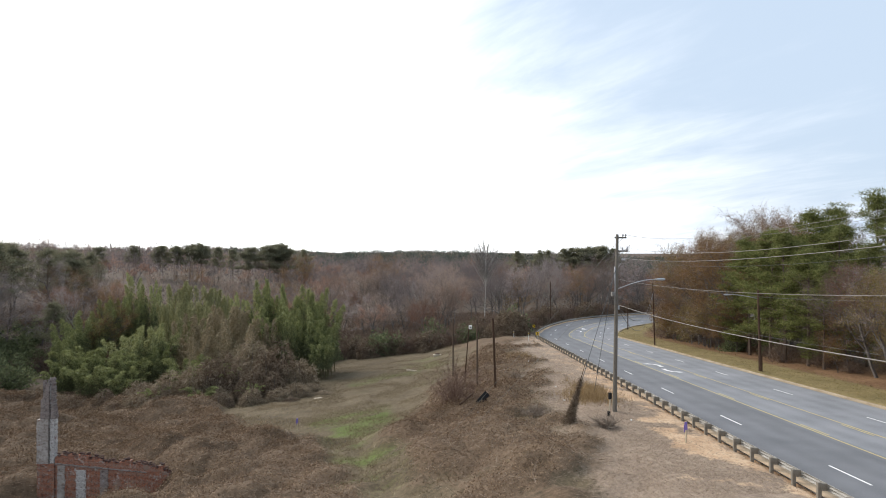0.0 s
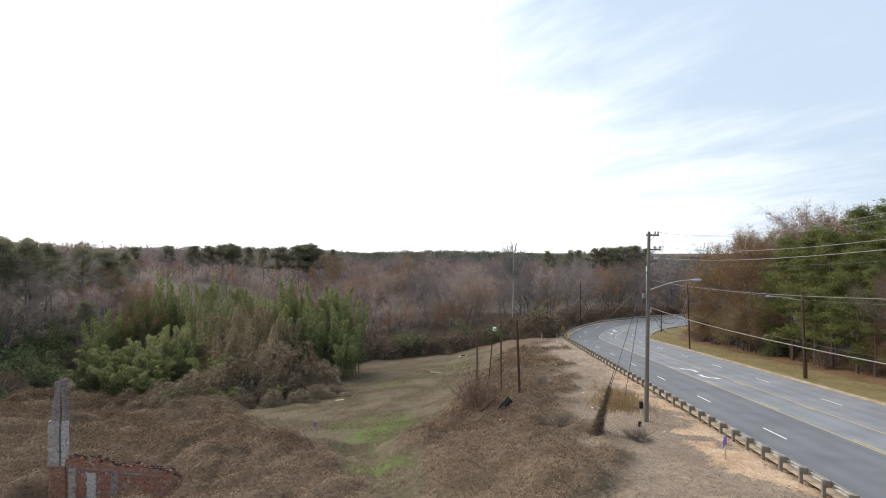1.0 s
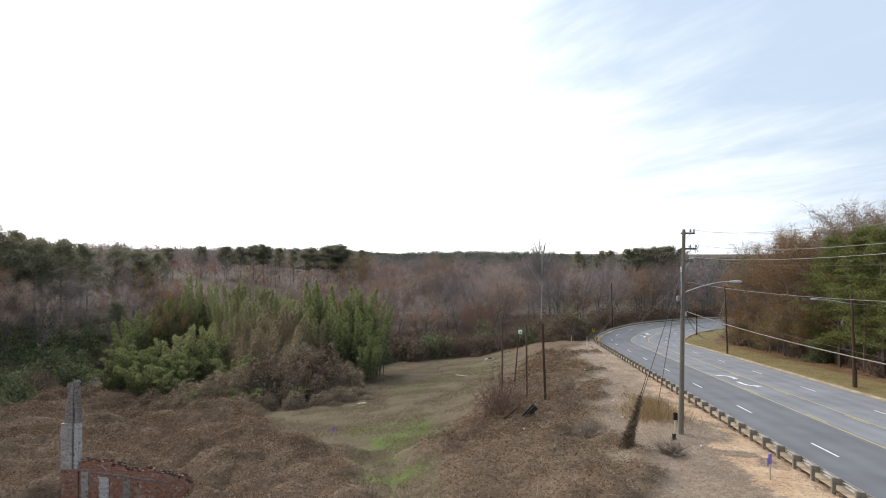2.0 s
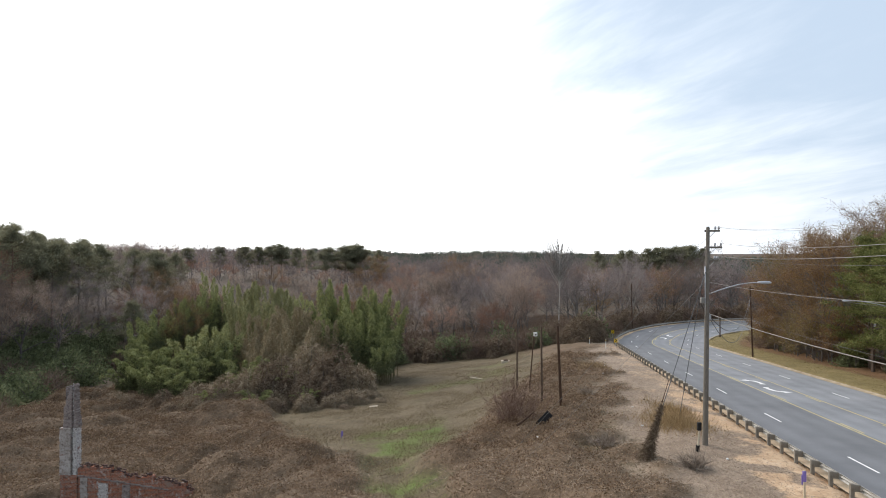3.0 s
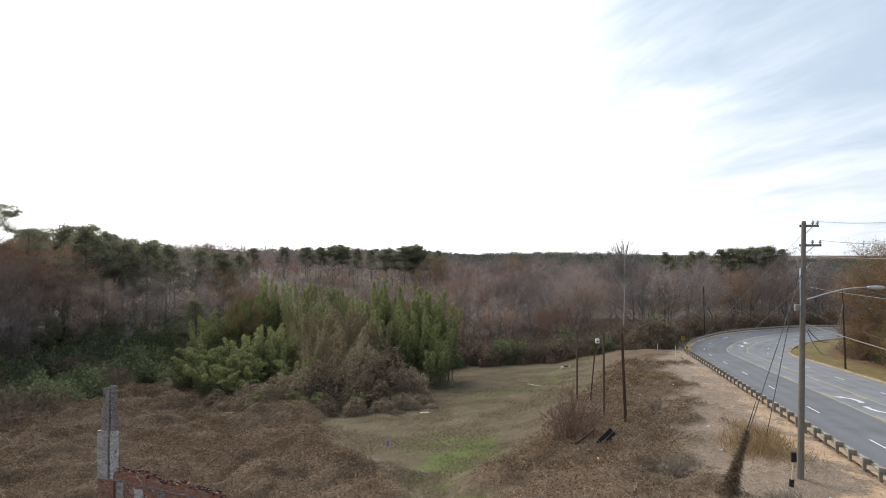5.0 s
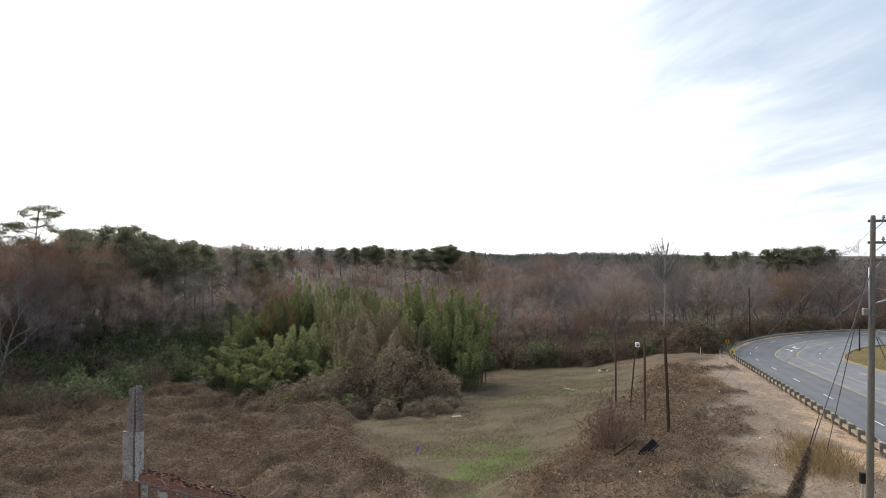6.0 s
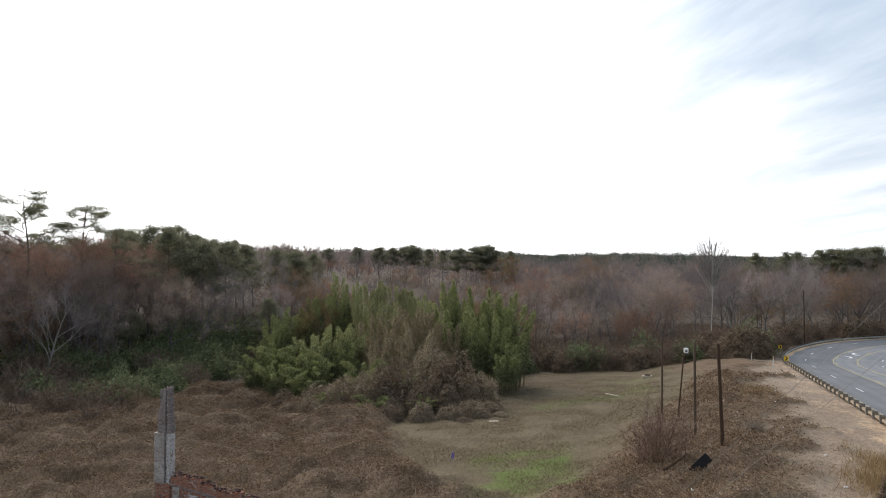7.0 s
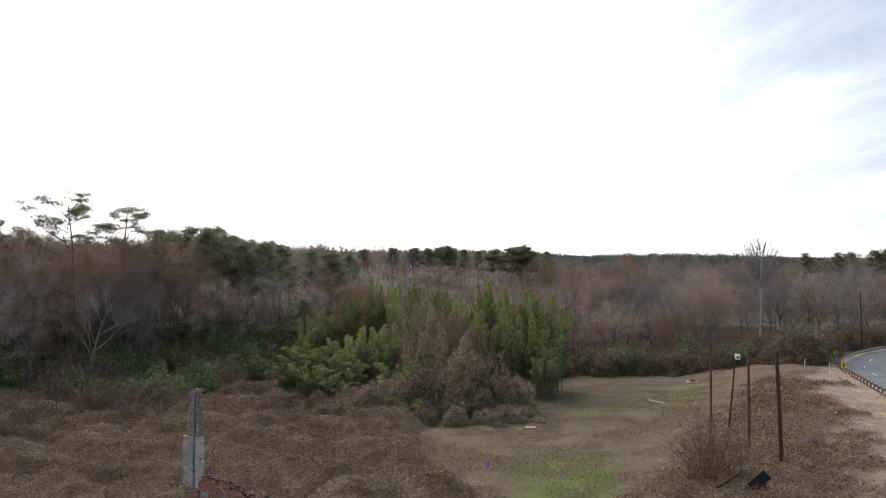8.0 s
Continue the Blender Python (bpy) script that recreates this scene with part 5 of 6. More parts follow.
MAIN = (20.2, 39.6, land1(20.2, 39.6))
MAIN_TOP = (20.5, 39.75, 13.0)
main = thing("utility_pole", MAIN, "tall weathered timber utility pole with crossarms and street lamp", "utility pole", "utility poles")
piece("shaft", pole_shaft(MAIN, MAIN_TOP, 0.165, 0.105, pole_wood), main)


def on_main(z):
    u = (z - MAIN[2]) / (MAIN_TOP[2] - MAIN[2])
    return [(MAIN_TOP[i] - MAIN[i]) * u for i in range(2)] + [z - MAIN[2]]


for z, length in ((12.75, 0.72), (11.75, 0.85), (10.95, 0.66)):
    cx, cy, cz = on_main(z)
    arm = Solid()
    m = Matrix.Translation((cx, cy, cz)) @ Matrix.Rotation(-HEAD, 4, "Z")
    arm.box((-0.15, 0.1, -0.06), (length, 0.2, 0.06), m, 0.012)
    crossarm = piece("crossarm", arm.mesh("crossarm", pole_wood), main, "short timber crossarm")
    for k in (0.45, length - 0.06):
        q = m @ Vector((k, 0.15, 0.06))
        piece("insulator", insulator(q).mesh("insulator", insulator_mat, True), crossarm, "grey porcelain insulator")
    brace = Solid().tube([m @ Vector((0.05, 0.09, -0.45)), m @ Vector((length * 0.6, 0.09, -0.05))], 0.018, 5)
    piece("brace", brace.mesh("brace", galvanised), crossarm, "thin steel brace")
fx, fy, fz = on_main(8.95)
lamp_arm(main, (fx + 0.12 * NX, fy + 0.12 * NY, fz), 2.75, 0.7, (NX, NY))
cx, cy, cz = on_main(10.6)
pipe = [(cx - 0.17, cy - 0.06, cz - k) for k in (0, 1, 2, 3.0)]
piece("conduit", Solid().tube(pipe, 0.035, 7).mesh("conduit", galvanised, True), main, "grey riser conduit")
cx, cy, cz = on_main(8.4)
piece("junction_box", Solid().box((cx - 0.42, cy - 0.16, cz), (cx - 0.16, cy + 0.06, cz + 0.32), bevel=0.03).mesh("junction_box", cable_mat), main, "small grey junction box")
cx, cy, cz = on_main(7.2)
piece("cable_bracket", Solid().box((cx + 0.1, cy - 0.1, cz + 0.2), (cx + 0.24, cy + 0.02, cz + 0.5), bevel=0.03).mesh("cable_bracket", galvanised), main, "small grey cable closure")

# the next pole up the road
NEXT = (MAIN[0] - UX * 52, MAIN[1] - UY * 52)
NEXT_Z = land1(*NEXT)
other = thing("utility_pole", (*NEXT, NEXT_Z), "weathered timber utility pole beside the road", "utility pole", "utility poles")
piece("shaft", pole_shaft((*NEXT, NEXT_Z), (*NEXT, NEXT_Z + 13.2), 0.185, 0.125, pole_wood), other)


def cable(a, b, sag, r, mat, label, n=24, name="overhead_cable"):
    a, b = Vector(a), Vector(b)
    pts = []
    for i in range(n + 1):
        u = i / n
        p = a + (b - a) * u
        p.z -= 4 * sag * u * (1 - u)
        pts.append(p)
    ob = new(name, Solid().tube(pts, r, 5).mesh(name, mat, True))
    return tagged(ob, label, "cable", "overhead cables")


def main_at(z, off):
    x, y, _ = on_main(z)
    return MAIN[0] + x + NX * off + UX * 0.15, MAIN[1] + y + NY * off + UY * 0.15, z


def next_at(z, off):
    return NEXT[0] + NX * off, NEXT[1] + NY * off, z


for z, off, rise, sag, r in ((12.98, 0.45, 3.75, 2.0, 0.007), (12.98, 0.66, 3.4, 2.0, 0.006), (12.0, 0.79, 3.7, 1.7, 0.011), (11.2, 0.6, 3.7, 1.2, 0.013), (9.65, 0.15, 3.7, 1.05, 0.010)):
    cable(main_at(z, off), next_at(z + rise, min(off, 0.14)), sag, r, cable_mat, "thin pale overhead power line from the timber pole")
for z, rise, sag in ((11.45, 3.9, 1.9), (10.3, 3.8, 1.9), (8.5, 3.7, 1.5)):
    cable(main_at(z, -0.12), next_at(z + rise, -0.14), sag, 0.0045, cable_dark, "thin dark overhead wire from the timber pole")
cable(main_at(7.75, 0.15), next_at(7.75 + 3.7, 0.14), 0.95, 0.02, cable_mat, "thick pale overhead telephone cable from the timber pole")

# poles beyond the road
def plain_pole(at, top, r, mat, label):
    z = land1(*at)
    t = thing("utility_pole", (*at, z), label, "utility pole", "utility poles")
    piece("shaft", pole_shaft((*at, z), (*top, z + top_height), r, r * 0.7, mat), t)
    return t


top_height = 9.2
lamp_pole = plain_pole((47.0, 57.4), (46.6, 57.3), 0.15, pole_dark, "dark timber pole with a street lamp on the roadside grass")
lamp_arm(lamp_pole, (-0.45, -0.05, 8.2), 3.0, 0.45, (-NX, -NY))
piece("base_sleeve", Solid().tube([(0, 0, -0.2), (-0.02, 0, 1.75), (-0.02, 0, 1.8)], [0.21, 0.21, 0.15], 10).mesh("base_sleeve", pole_dark), lamp_pole, "dark thick lower sleeve")
top_height = 10.6
third = plain_pole((53.4, 90.2), (52.9, 90.0), 0.13, pole_dark, "slim brown timber pole on the grass")
arm = Solid().box((-0.75, -0.05, 10.2), (0.25, 0.05, 10.32), bevel=0.01)
piece("crossarm", arm.mesh("crossarm", pole_dark), third)
top_height = 5.0
plain_pole((69.0, 128.5), (69.0, 128.5), 0.13, pole_dark, "short dark timber pole on the far grass")
top_height = 11.0
plain_pole((54.5, 141.5), (54.3, 141.5), 0.14, pole_dark, "dark timber pole behind the bend at the wood edge")
cable(main_at(7.6, 0.2), (53.0, 90.05, land1(53.4, 90.2) + 9.0), 2.6, 0.025, cable_dark, "slack black cable across the road")
cable(main_at(7.5, 0.2), (53.0, 90.05, land1(53.4, 90.2) + 8.7), 3.6, 0.02, cable_dark, "slack black cable across the road")
for z, gx in ((9.8, 8.3), (12.4, 6.9)):
    x, y, q = on_main(z)
    cable((MAIN[0] + x, MAIN[1] + y, z), (gx, 39.9, land1(gx, 39.9) - 0.1), 0.04, 0.008, cable_mat, "pale guy wire from the pole to the bank", 8, "guy_wire")

# guy wires with dead vines
for (gx, gy), z in (((15.3, 37.0), 10.6), ((22.2, 47.4), 11.6)):
    gz = land1(gx, gy)
    x, y, q = on_main(z)
    cable((MAIN[0] + x, MAIN[1] + y, z), (gx, gy, gz - 0.1), 0.05, 0.022, cable_dark, "dark guy wire from the pole to the bank", 8, "guy_wire")
gz = land1(15.3, 37.0)
rng = np.random.default_rng(3)
k = 5200
u = rng.random(k) ** 1.7
axis0, axis1 = np.array([15.3, 37.0, gz - 0.05]), np.array([16.7, 37.72, gz + 3.2])
c = axis0 + (axis1 - axis0) * u[:, None]
a = rng.random(k) * 2 * math.pi
rad = (0.6 * (1 - u) ** 1.5 + 0.02) * np.sqrt(rng.random(k))
c = c + np.stack([np.cos(a) * rad, np.sin(a) * rad, rng.normal(size=k) * 0.1], 1)
c[:, 2] = np.maximum(c[:, 2], gz)
vine_bush = thing("vine_clump", (15.3, 37.0, gz), "dead brown vines climbing a guy wire from the bank", "vine")
c -= np.array([15.3, 37.0, gz])
tris = slivers(rng, c, unit(rng.normal(size=c.shape) * 0.6 + [0.3, 0.15, -0.5]), 0.24 * (0.6 + rng.random(k)), 0.028 + 0.02 * rng.random(k))
piece("tendril", tri_mesh("tendril", tris, vine_mat), vine_bush)["kind"] = "stuff"
stem = Solid().tube([(0, 0, -0.1), (0.7, 0.36, 1.6), (2.0, 1.05, 4.6)], [0.07, 0.035, 0.015], 6)
piece("stem", stem.mesh("stem", pole_dark), vine_bush)

# ---------------------------------------------------------------- the four old posts on the bank
for (x, y), (tx, ty), h, r, mat, label in (((14.1, 69.7), (14.1, 69.7), 7.65, 0.10, post_brown, "upright bare brown timber post on the bank"),
                                           ((14.7, 66.0), (15.25, 66.0), 6.35, 0.075, pole_dark, "thin leaning timber post topped by a white box"),
                                           ((14.65, 59.4), (14.6, 59.4), 7.4, 0.105, post_brown, "upright weathered grey-brown timber post on the bank"),
                                           ((14.85, 52.9), (14.5, 52.7), 7.5, 0.12, pole_dark, "dark leaning timber post on the bank")):
    z = land1(x, y)
    post = thing("timber_post", (x, y, z), label, "post", "old timber posts")
    piece("shaft", pole_shaft((x, y, z), (tx, ty, z + h), r, r * 0.8, mat), post)
    if "white box" in label:
        box = Solid().box((tx - x - 0.02, -0.16, h - 0.05), (tx - x + 0.34, 0.1, h + 0.38), bevel=0.03)
        fixture = piece("box", box.mesh("box", white_paint), post, "small white weathered box")
        piece("box_opening", Solid().box((tx - x + 0.08, -0.168, h + 0.06), (tx - x + 0.24, -0.161, h + 0.2)).mesh("box_opening", black_plastic), fixture, "dark slot")

# leaning black board and its support
bz = float(lie(np.array([12.1]), np.array([48.7]))[0]) - 0.3
board = thing("black_board", (12.1, 48.7, bz), "black flat board leaning on a stub among dead vines", "board")
m = Matrix.Translation((0, 0, 0.1)) @ Matrix.Rotation(radians(12), 4, "Z") @ Matrix.Rotation(radians(-42), 4, "Y") @ Matrix.Rotation(radians(-18), 4, "X")
piece("slab", Solid().box((-0.1, -0.03, -0.12), (1.35, 0.03, 0.42), m, 0.012).mesh("slab", black_plastic), board)
piece("prop", Solid().tube([(0.75, 0.22, -0.3), (0.72, 0.12, 0.72)], 0.05, 6).mesh("prop", pole_dark), board, "dark stub of wood")
fallen = thing("fallen_branch", (11.0, 48.3, float(lie(np.array([11.0]), np.array([48.3]))[0])), "dark broken branch lying in the shrub", "branch")
piece("branch", Solid().tube([(-0.7, -0.2, 0.1), (-0.2, 0, 0.35), (0.35, 0.1, 0.75), (0.7, 0.2, 1.0)], [0.09, 0.08, 0.06, 0.03], 6).mesh("branch", pole_dark), fallen)

# marker post by the pole, flagged stakes
mz = land1(19.2, 38.5)
stake_tan = plain("weathered_rod", (0.5, 0.43, 0.32), 0.8, 0.0, 0.25)
marker = thing("marker_post", (19.2, 38.5, mz), "pale marker post with black cap and foot", "marker post")
piece("rod", Solid().tube([(0, 0, 0.3), (0.1, 0, 1.3)], 0.05, 8).mesh("rod", stake_tan), marker, "weathered pale rod")
piece("cap", Solid().box((-0.03, -0.09, 1.28), (0.2, 0.08, 1.74), bevel=0.03).mesh("cap", black_plastic), marker, "black cap")
piece("foot", Solid().tube([(-0.04, 0, -0.25), (0.0, 0, 0.42)], 0.11, 8).mesh("foot", black_plastic), marker, "black foot")
purple = plain("purple_tape", (0.2, 0.15, 0.42), 0.6, 0.0, 0.15)
stake_wood = plain("stake_timber", (0.5, 0.42, 0.3), 0.8, 0.0, 0.15)
for x, y, tall in ((-3.85, 58.3, 1.25), (20.1, 30.6, 1.25)):
    stake = thing("survey_stake", (x, y, land1(x, y)), "wooden survey stake with purple flagging tape", "survey stake", "survey stakes")
    piece("stake", Solid().box((-0.04, -0.03, -0.3), (0.04, 0.03, tall), bevel=0.008).mesh("stake", stake_wood), stake, "pale timber stake")
    flag = Solid().box((-0.075, -0.05, tall - 0.5), (0.075, 0.05, tall - 0.02), bevel=0.02)
    flag.box((-0.13, -0.012, tall - 0.62), (-0.06, 0.012, tall - 0.2), bevel=0.005)
    piece("flag", flag.mesh("flag", purple), stake, "purple tape")

# ---------------------------------------------------------------- signs at the bend
sign_yellow = plain("sign_yellow", (0.72, 0.47, 0.03), 0.45, 0.0, 0.08)


def chevron_sign(s, off, turn, w=0.56, h=0.68):
    x, y = on_road(s, off)
    z = land1(x, y)
    t = thing("chevron_sign", (x, y, z), "yellow chevron road sign with black arrow on a post", "road sign", "chevron signs")
    t.rotation_euler = (0, 0, turn)
    piece("post", Solid().box((-0.035, 0.0, -0.3), (0.035, 0.05, 1.6), bevel=0.008).mesh("post", galvanised), t, "steel post")
    plate = piece("plate", Solid().box((-w / 2, -0.012, 1.6 - h), (w / 2, -0.002, 1.6), bevel=0.004).mesh("plate", sign_yellow), t, "yellow plate")
    c = 1.6 - h / 2
    vs = [(-0.16, -0.018, c + 0.3), (0.0, -0.018, c + 0.3), (0.2, -0.018, c), (0.0, -0.018, c - 0.3), (-0.16, -0.018, c - 0.3), (0.04, -0.018, c)]
    vs += [(a, -0.014, b) for a, _, b in vs]
    fs = [(0, 5, 2, 1), (5, 4, 3, 2)] + [(i, (i + 1) % 6, (i + 1) % 6 + 6, i + 6) for i in range(6)]
    piece("arrow", mesh_of("arrow", vs, fs, black_plastic), plate, "black arrow")
    return t


chevron_sign(69.5, -1.2, radians(-12))
chevron_sign(92, -1.3, radians(-20))
for s, off, tall in ((74.5, -5.2, 1.5), (66.5, -3.2, 1.7), (79, -6.5, 1.2)):
    x, y = on_road(s, off)
    rod = thing("delineator_post", (x, y, land1(x, y)), "thin pale delineator post in grass by the bend", "marker post", "delineator posts")
    piece("rod", Solid().box((-0.05, -0.02, -0.3), (0.05, 0.02, tall), bevel=0.008).mesh("rod", white_paint), rod)
    piece("band", Solid().box((-0.053, -0.024, tall - 0.3), (0.053, 0.024, tall - 0.12)).mesh("band", sign_yellow), rod, "yellow band")

# ---------------------------------------------------------------- things lying in the clearing
tan_wood = plain("bleached_timber", (0.46, 0.39, 0.30), 0.85, 0.0, 0.15)
gx, gy = 12.1, 90.9
log = thing("plank", (gx, gy, float(surface(np.array([gx]), np.array([gy]))[0]) + 0.05), "bleached plank lying on the mown grass", "plank")
piece("board", Solid().box((-1.5, -0.11, -0.02), (1.5, 0.11, 0.1), Matrix.Rotation(radians(-38), 4, "Z"), 0.015).mesh("board", tan_wood), log)
gx, gy = 18.4, 106.0
gz = float(surface(np.array([gx]), np.array([gy]))[0])
ped = thing("stone_block", (gx, gy, gz), "pale squat box on the grass with its dark shadow built on top", "block")
piece("body", Solid().box((-0.75, -0.35, -0.1), (0.75, 0.35, 0.32), bevel=0.06).mesh("body", tan_wood), ped)
# raised dark box that stands in for the pale box's shadow
piece("hollow", Solid().box((-0.35, -0.2, 0.322), (0.45, 0.2, 0.5), bevel=0.05).mesh("hollow", pole_dark), ped, "dark block in place of the box's shadow")
gx, gy = -2.4, 76.9
gz = float(surface(np.array([gx]), np.array([gy]))[0])
slab = thing("debris_slab", (gx, gy, gz), "flat pale slab of debris in the dry grass", "debris")
piece("slab", Solid().box((-0.55, -0.22, -0.05), (0.55, 0.22, 0.1), Matrix.Rotation(0.3, 4, "Z"), 0.04).mesh("slab", tan_wood), slab)
litter_mesh = Solid().box((-0.1, -0.06, -0.02), (0.1, 0.06, 0.07), bevel=0.03).mesh("wrapper", white_paint)
for x, y in ((26.8, 88.8), (26.6, 77.6), (19.5, 66), (21.2, 60.5), (18.9, 46.0), (11.3, 45.5), (24.0, 70.2), (19.9, 36.6), (20.6, 52.3)):
    bit = thing("litter", (x, y, float(surface(np.array([x]), np.array([y]))[0]) + 0.03), "small scrap of white litter on the bank", "litter", "scraps of litter")
    bit.rotation_euler = (0.2, 0.1, x)
    piece("scrap", litter_mesh, bit)
rng = np.random.default_rng(21)

# ---------------------------------------------------------------- the ruined brick building
def brick_material(name, one, two, mortar, patches):
    """Old brickwork in courses, with patches (scale, from, to, colour) of soot, render and whitewash over it."""
    m = bpy.data.materials.new(name)
    m.use_nodes = True
    n, l = m.node_tree.nodes, m.node_tree.links
    p = n["Principled BSDF"]
    p.inputs["Roughness"].default_value = 0.95
    p.inputs["Specular IOR Level"].default_value = 0.15
    tc, mp = n.new("ShaderNodeTexCoord"), n.new("ShaderNodeMapping")
    mp.inputs["Rotation"].default_value = (radians(90), 0, 0)
    l.new(tc.outputs["Object"], mp.inputs["Vector"])
    br = n.new("ShaderNodeTexBrick")
    br.inputs["Scale"].default_value = 1.0
    br.inputs["Brick Width"].default_value, br.inputs["Row Height"].default_value, br.inputs["Mortar Size"].default_value = 0.22, 0.085, 0.014
    br.inputs["Color1"].default_value, br.inputs["Color2"].default_value, br.inputs["Mortar"].default_value = (*one, 1), (*two, 1), (*mortar, 1)
    l.new(mp.outputs[0], br.inputs["Vector"])
    c = br.outputs["Color"]
    for scale, lo, hi, colour in patches:
        t, r, x = n.new("ShaderNodeTexNoise"), n.new("ShaderNodeMapRange"), n.new("ShaderNodeMix")
        t.inputs["Scale"].default_value, t.inputs["Detail"].default_value, t.inputs["Roughness"].default_value = scale, 8, 0.7
        l.new(tc.outputs["Object"], t.inputs["Vector"])
        r.inputs["From Min"].default_value, r.inputs["From Max"].default_value = lo, hi
        l.new(t.outputs["Fac"], r.inputs["Value"])
        x.data_type = "RGBA"
        l.new(r.outputs[0], x.inputs["Factor"])
        l.new(c, x.inputs[6])
        x.inputs[7].default_value = (*colour, 1)
        c = x.outputs[2]
    l.new(c, p.inputs["Base Color"])
    b = n.new("ShaderNodeBump")
    b.inputs["Strength"].default_value, b.inputs["Distance"].default_value = 0.8, 0.03
    l.new(br.outputs["Fac"], b.inputs["Height"])
    b.invert = True
    l.new(b.outputs[0], p.inputs["Normal"])
    return m


old_brick = brick_material("old_brick", (0.43, 0.145, 0.075), (0.27, 0.09, 0.055), (0.31, 0.25, 0.2), ((6.0, 0.5, 0.62, (0.12, 0.062, 0.046)), (1.7, 0.56, 0.62, (0.28, 0.2, 0.16)), (2.9, 0.58, 0.64, (0.46, 0.41, 0.37))))
render_grey = brick_material("grey_render", (0.4, 0.355, 0.32), (0.31, 0.272, 0.245), (0.45, 0.41, 0.37), ((7.0, 0.5, 0.64, (0.14, 0.115, 0.1)), (1.6, 0.52, 0.6, (0.5, 0.46, 0.43)), (3.5, 0.6, 0.66, (0.26, 0.16, 0.12))))
chalk_white = brick_material("peeling_whitewash", (0.72, 0.69, 0.66), (0.6, 0.575, 0.55), (0.42, 0.4, 0.37), ((9.0, 0.52, 0.6, (0.2, 0.165, 0.15)), (3.0, 0.6, 0.66, (0.26, 0.12, 0.085))))
grey_brick = brick_material("greyed_brick", (0.31, 0.25, 0.225), (0.2, 0.155, 0.138), (0.33, 0.3, 0.28), ((6.0, 0.52, 0.64, (0.1, 0.078, 0.07)), (3.0, 0.58, 0.66, (0.38, 0.35, 0.33))))
brick_red = material("loose_brick", ((0.05, 0.034, 0.03), (0.1, 0.055, 0.044), (0.19, 0.12, 0.095)), 5.0, 30, 0.95, 0.4, by="thing")
RUIN = (-20.35, 45.7)
rz = land1(*RUIN)
ruin = thing("ruined_brick_wall", (*RUIN, rz), "ruined red brick wall with a tall broken pier and flaking whitewash", "ruin")
ruin.rotation_euler = (0, 0, radians(-7))
prng = random.Random(9)
G = -rz          # heights below are given over z = 0 of the plan


def course_stack(x0, x1, y0, y1, z0, z1, taper, jag, mat, name, label, lean=0.0):
    """A brick pier in courses: each course a little shorter and ragged at its ends."""
    s = Solid()
    rows = max(1, int(round((z1 - z0) / 0.075)))
    for i in range(rows):
        u = i / rows
        a = x0 + taper[0] * u + prng.uniform(-jag, jag) + lean * u
        b = x1 - taper[1] * u + prng.uniform(-jag, jag) + lean * u
        za = z0 + (z1 - z0) * u
        s.box((a, y0 + prng.uniform(-0.008, 0.008), za + 0.004), (b, y1 + prng.uniform(-0.008, 0.008), za + 0.074))
    s.box((x0 + 0.03, y0 + 0.02, z0), (x1 - max(taper) - 0.03, y1 - 0.02, z0 + (z1 - z0) * 0.9))
    return piece(name, s.mesh(name, mat), ruin, label)


course_stack(-0.62, 0.56, -0.25, 0.30, G - 9.5, G - 3.4, (0, 0), 0.02, old_brick, "pier_base", "red brick pier base with whitewash")
course_stack(-0.62, 0.16, -0.30, 0.30, G - 3.4, G - 0.25, (0, 0), 0.03, render_grey, "pier_panel", "grey rendered pier face")
course_stack(0.24, 0.5, -0.20, 0.28, G - 3.4, G - 0.25, (0, 0.0), 0.045, chalk_white, "pier_flank", "flaking white pier flank")
course_stack(0.162, 0.236, -0.10, 0.22, G - 3.4, G - 0.25, (0, 0), 0.0, grey_brick, "pier_joint", "dark open joint")
course_stack(-0.42, 0.2, -0.24, 0.28, G - 0.25, G + 1.3, (0.16, 0.0), 0.035, grey_brick, "pier_shaft", "greyed brick shaft of the pier")
course_stack(-0.26, 0.2, -0.22, 0.26, G + 1.3, G + 2.62, (0.42, 0.0), 0.05, grey_brick, "pier_top", "broken tapering top of the pier")
course_stack(0.26, 0.54, -0.18, 0.26, G - 0.25, G + 0.7, (0.0, 0.08), 0.06, grey_brick, "pier_flank_shaft", "ragged brick flank")
course_stack(0.26, 0.44, -0.16, 0.24, G + 0.7, G + 2.66, (0.02, 0.04), 0.05, grey_brick, "pier_flank_top", "ragged brick flank")
piece("rod", Solid().tube([(0.23, -0.1, G + 0.8), (0.23, -0.1, G + 2.74)], 0.025, 6).mesh("rod", chalk_white), ruin, "thin pale rod")

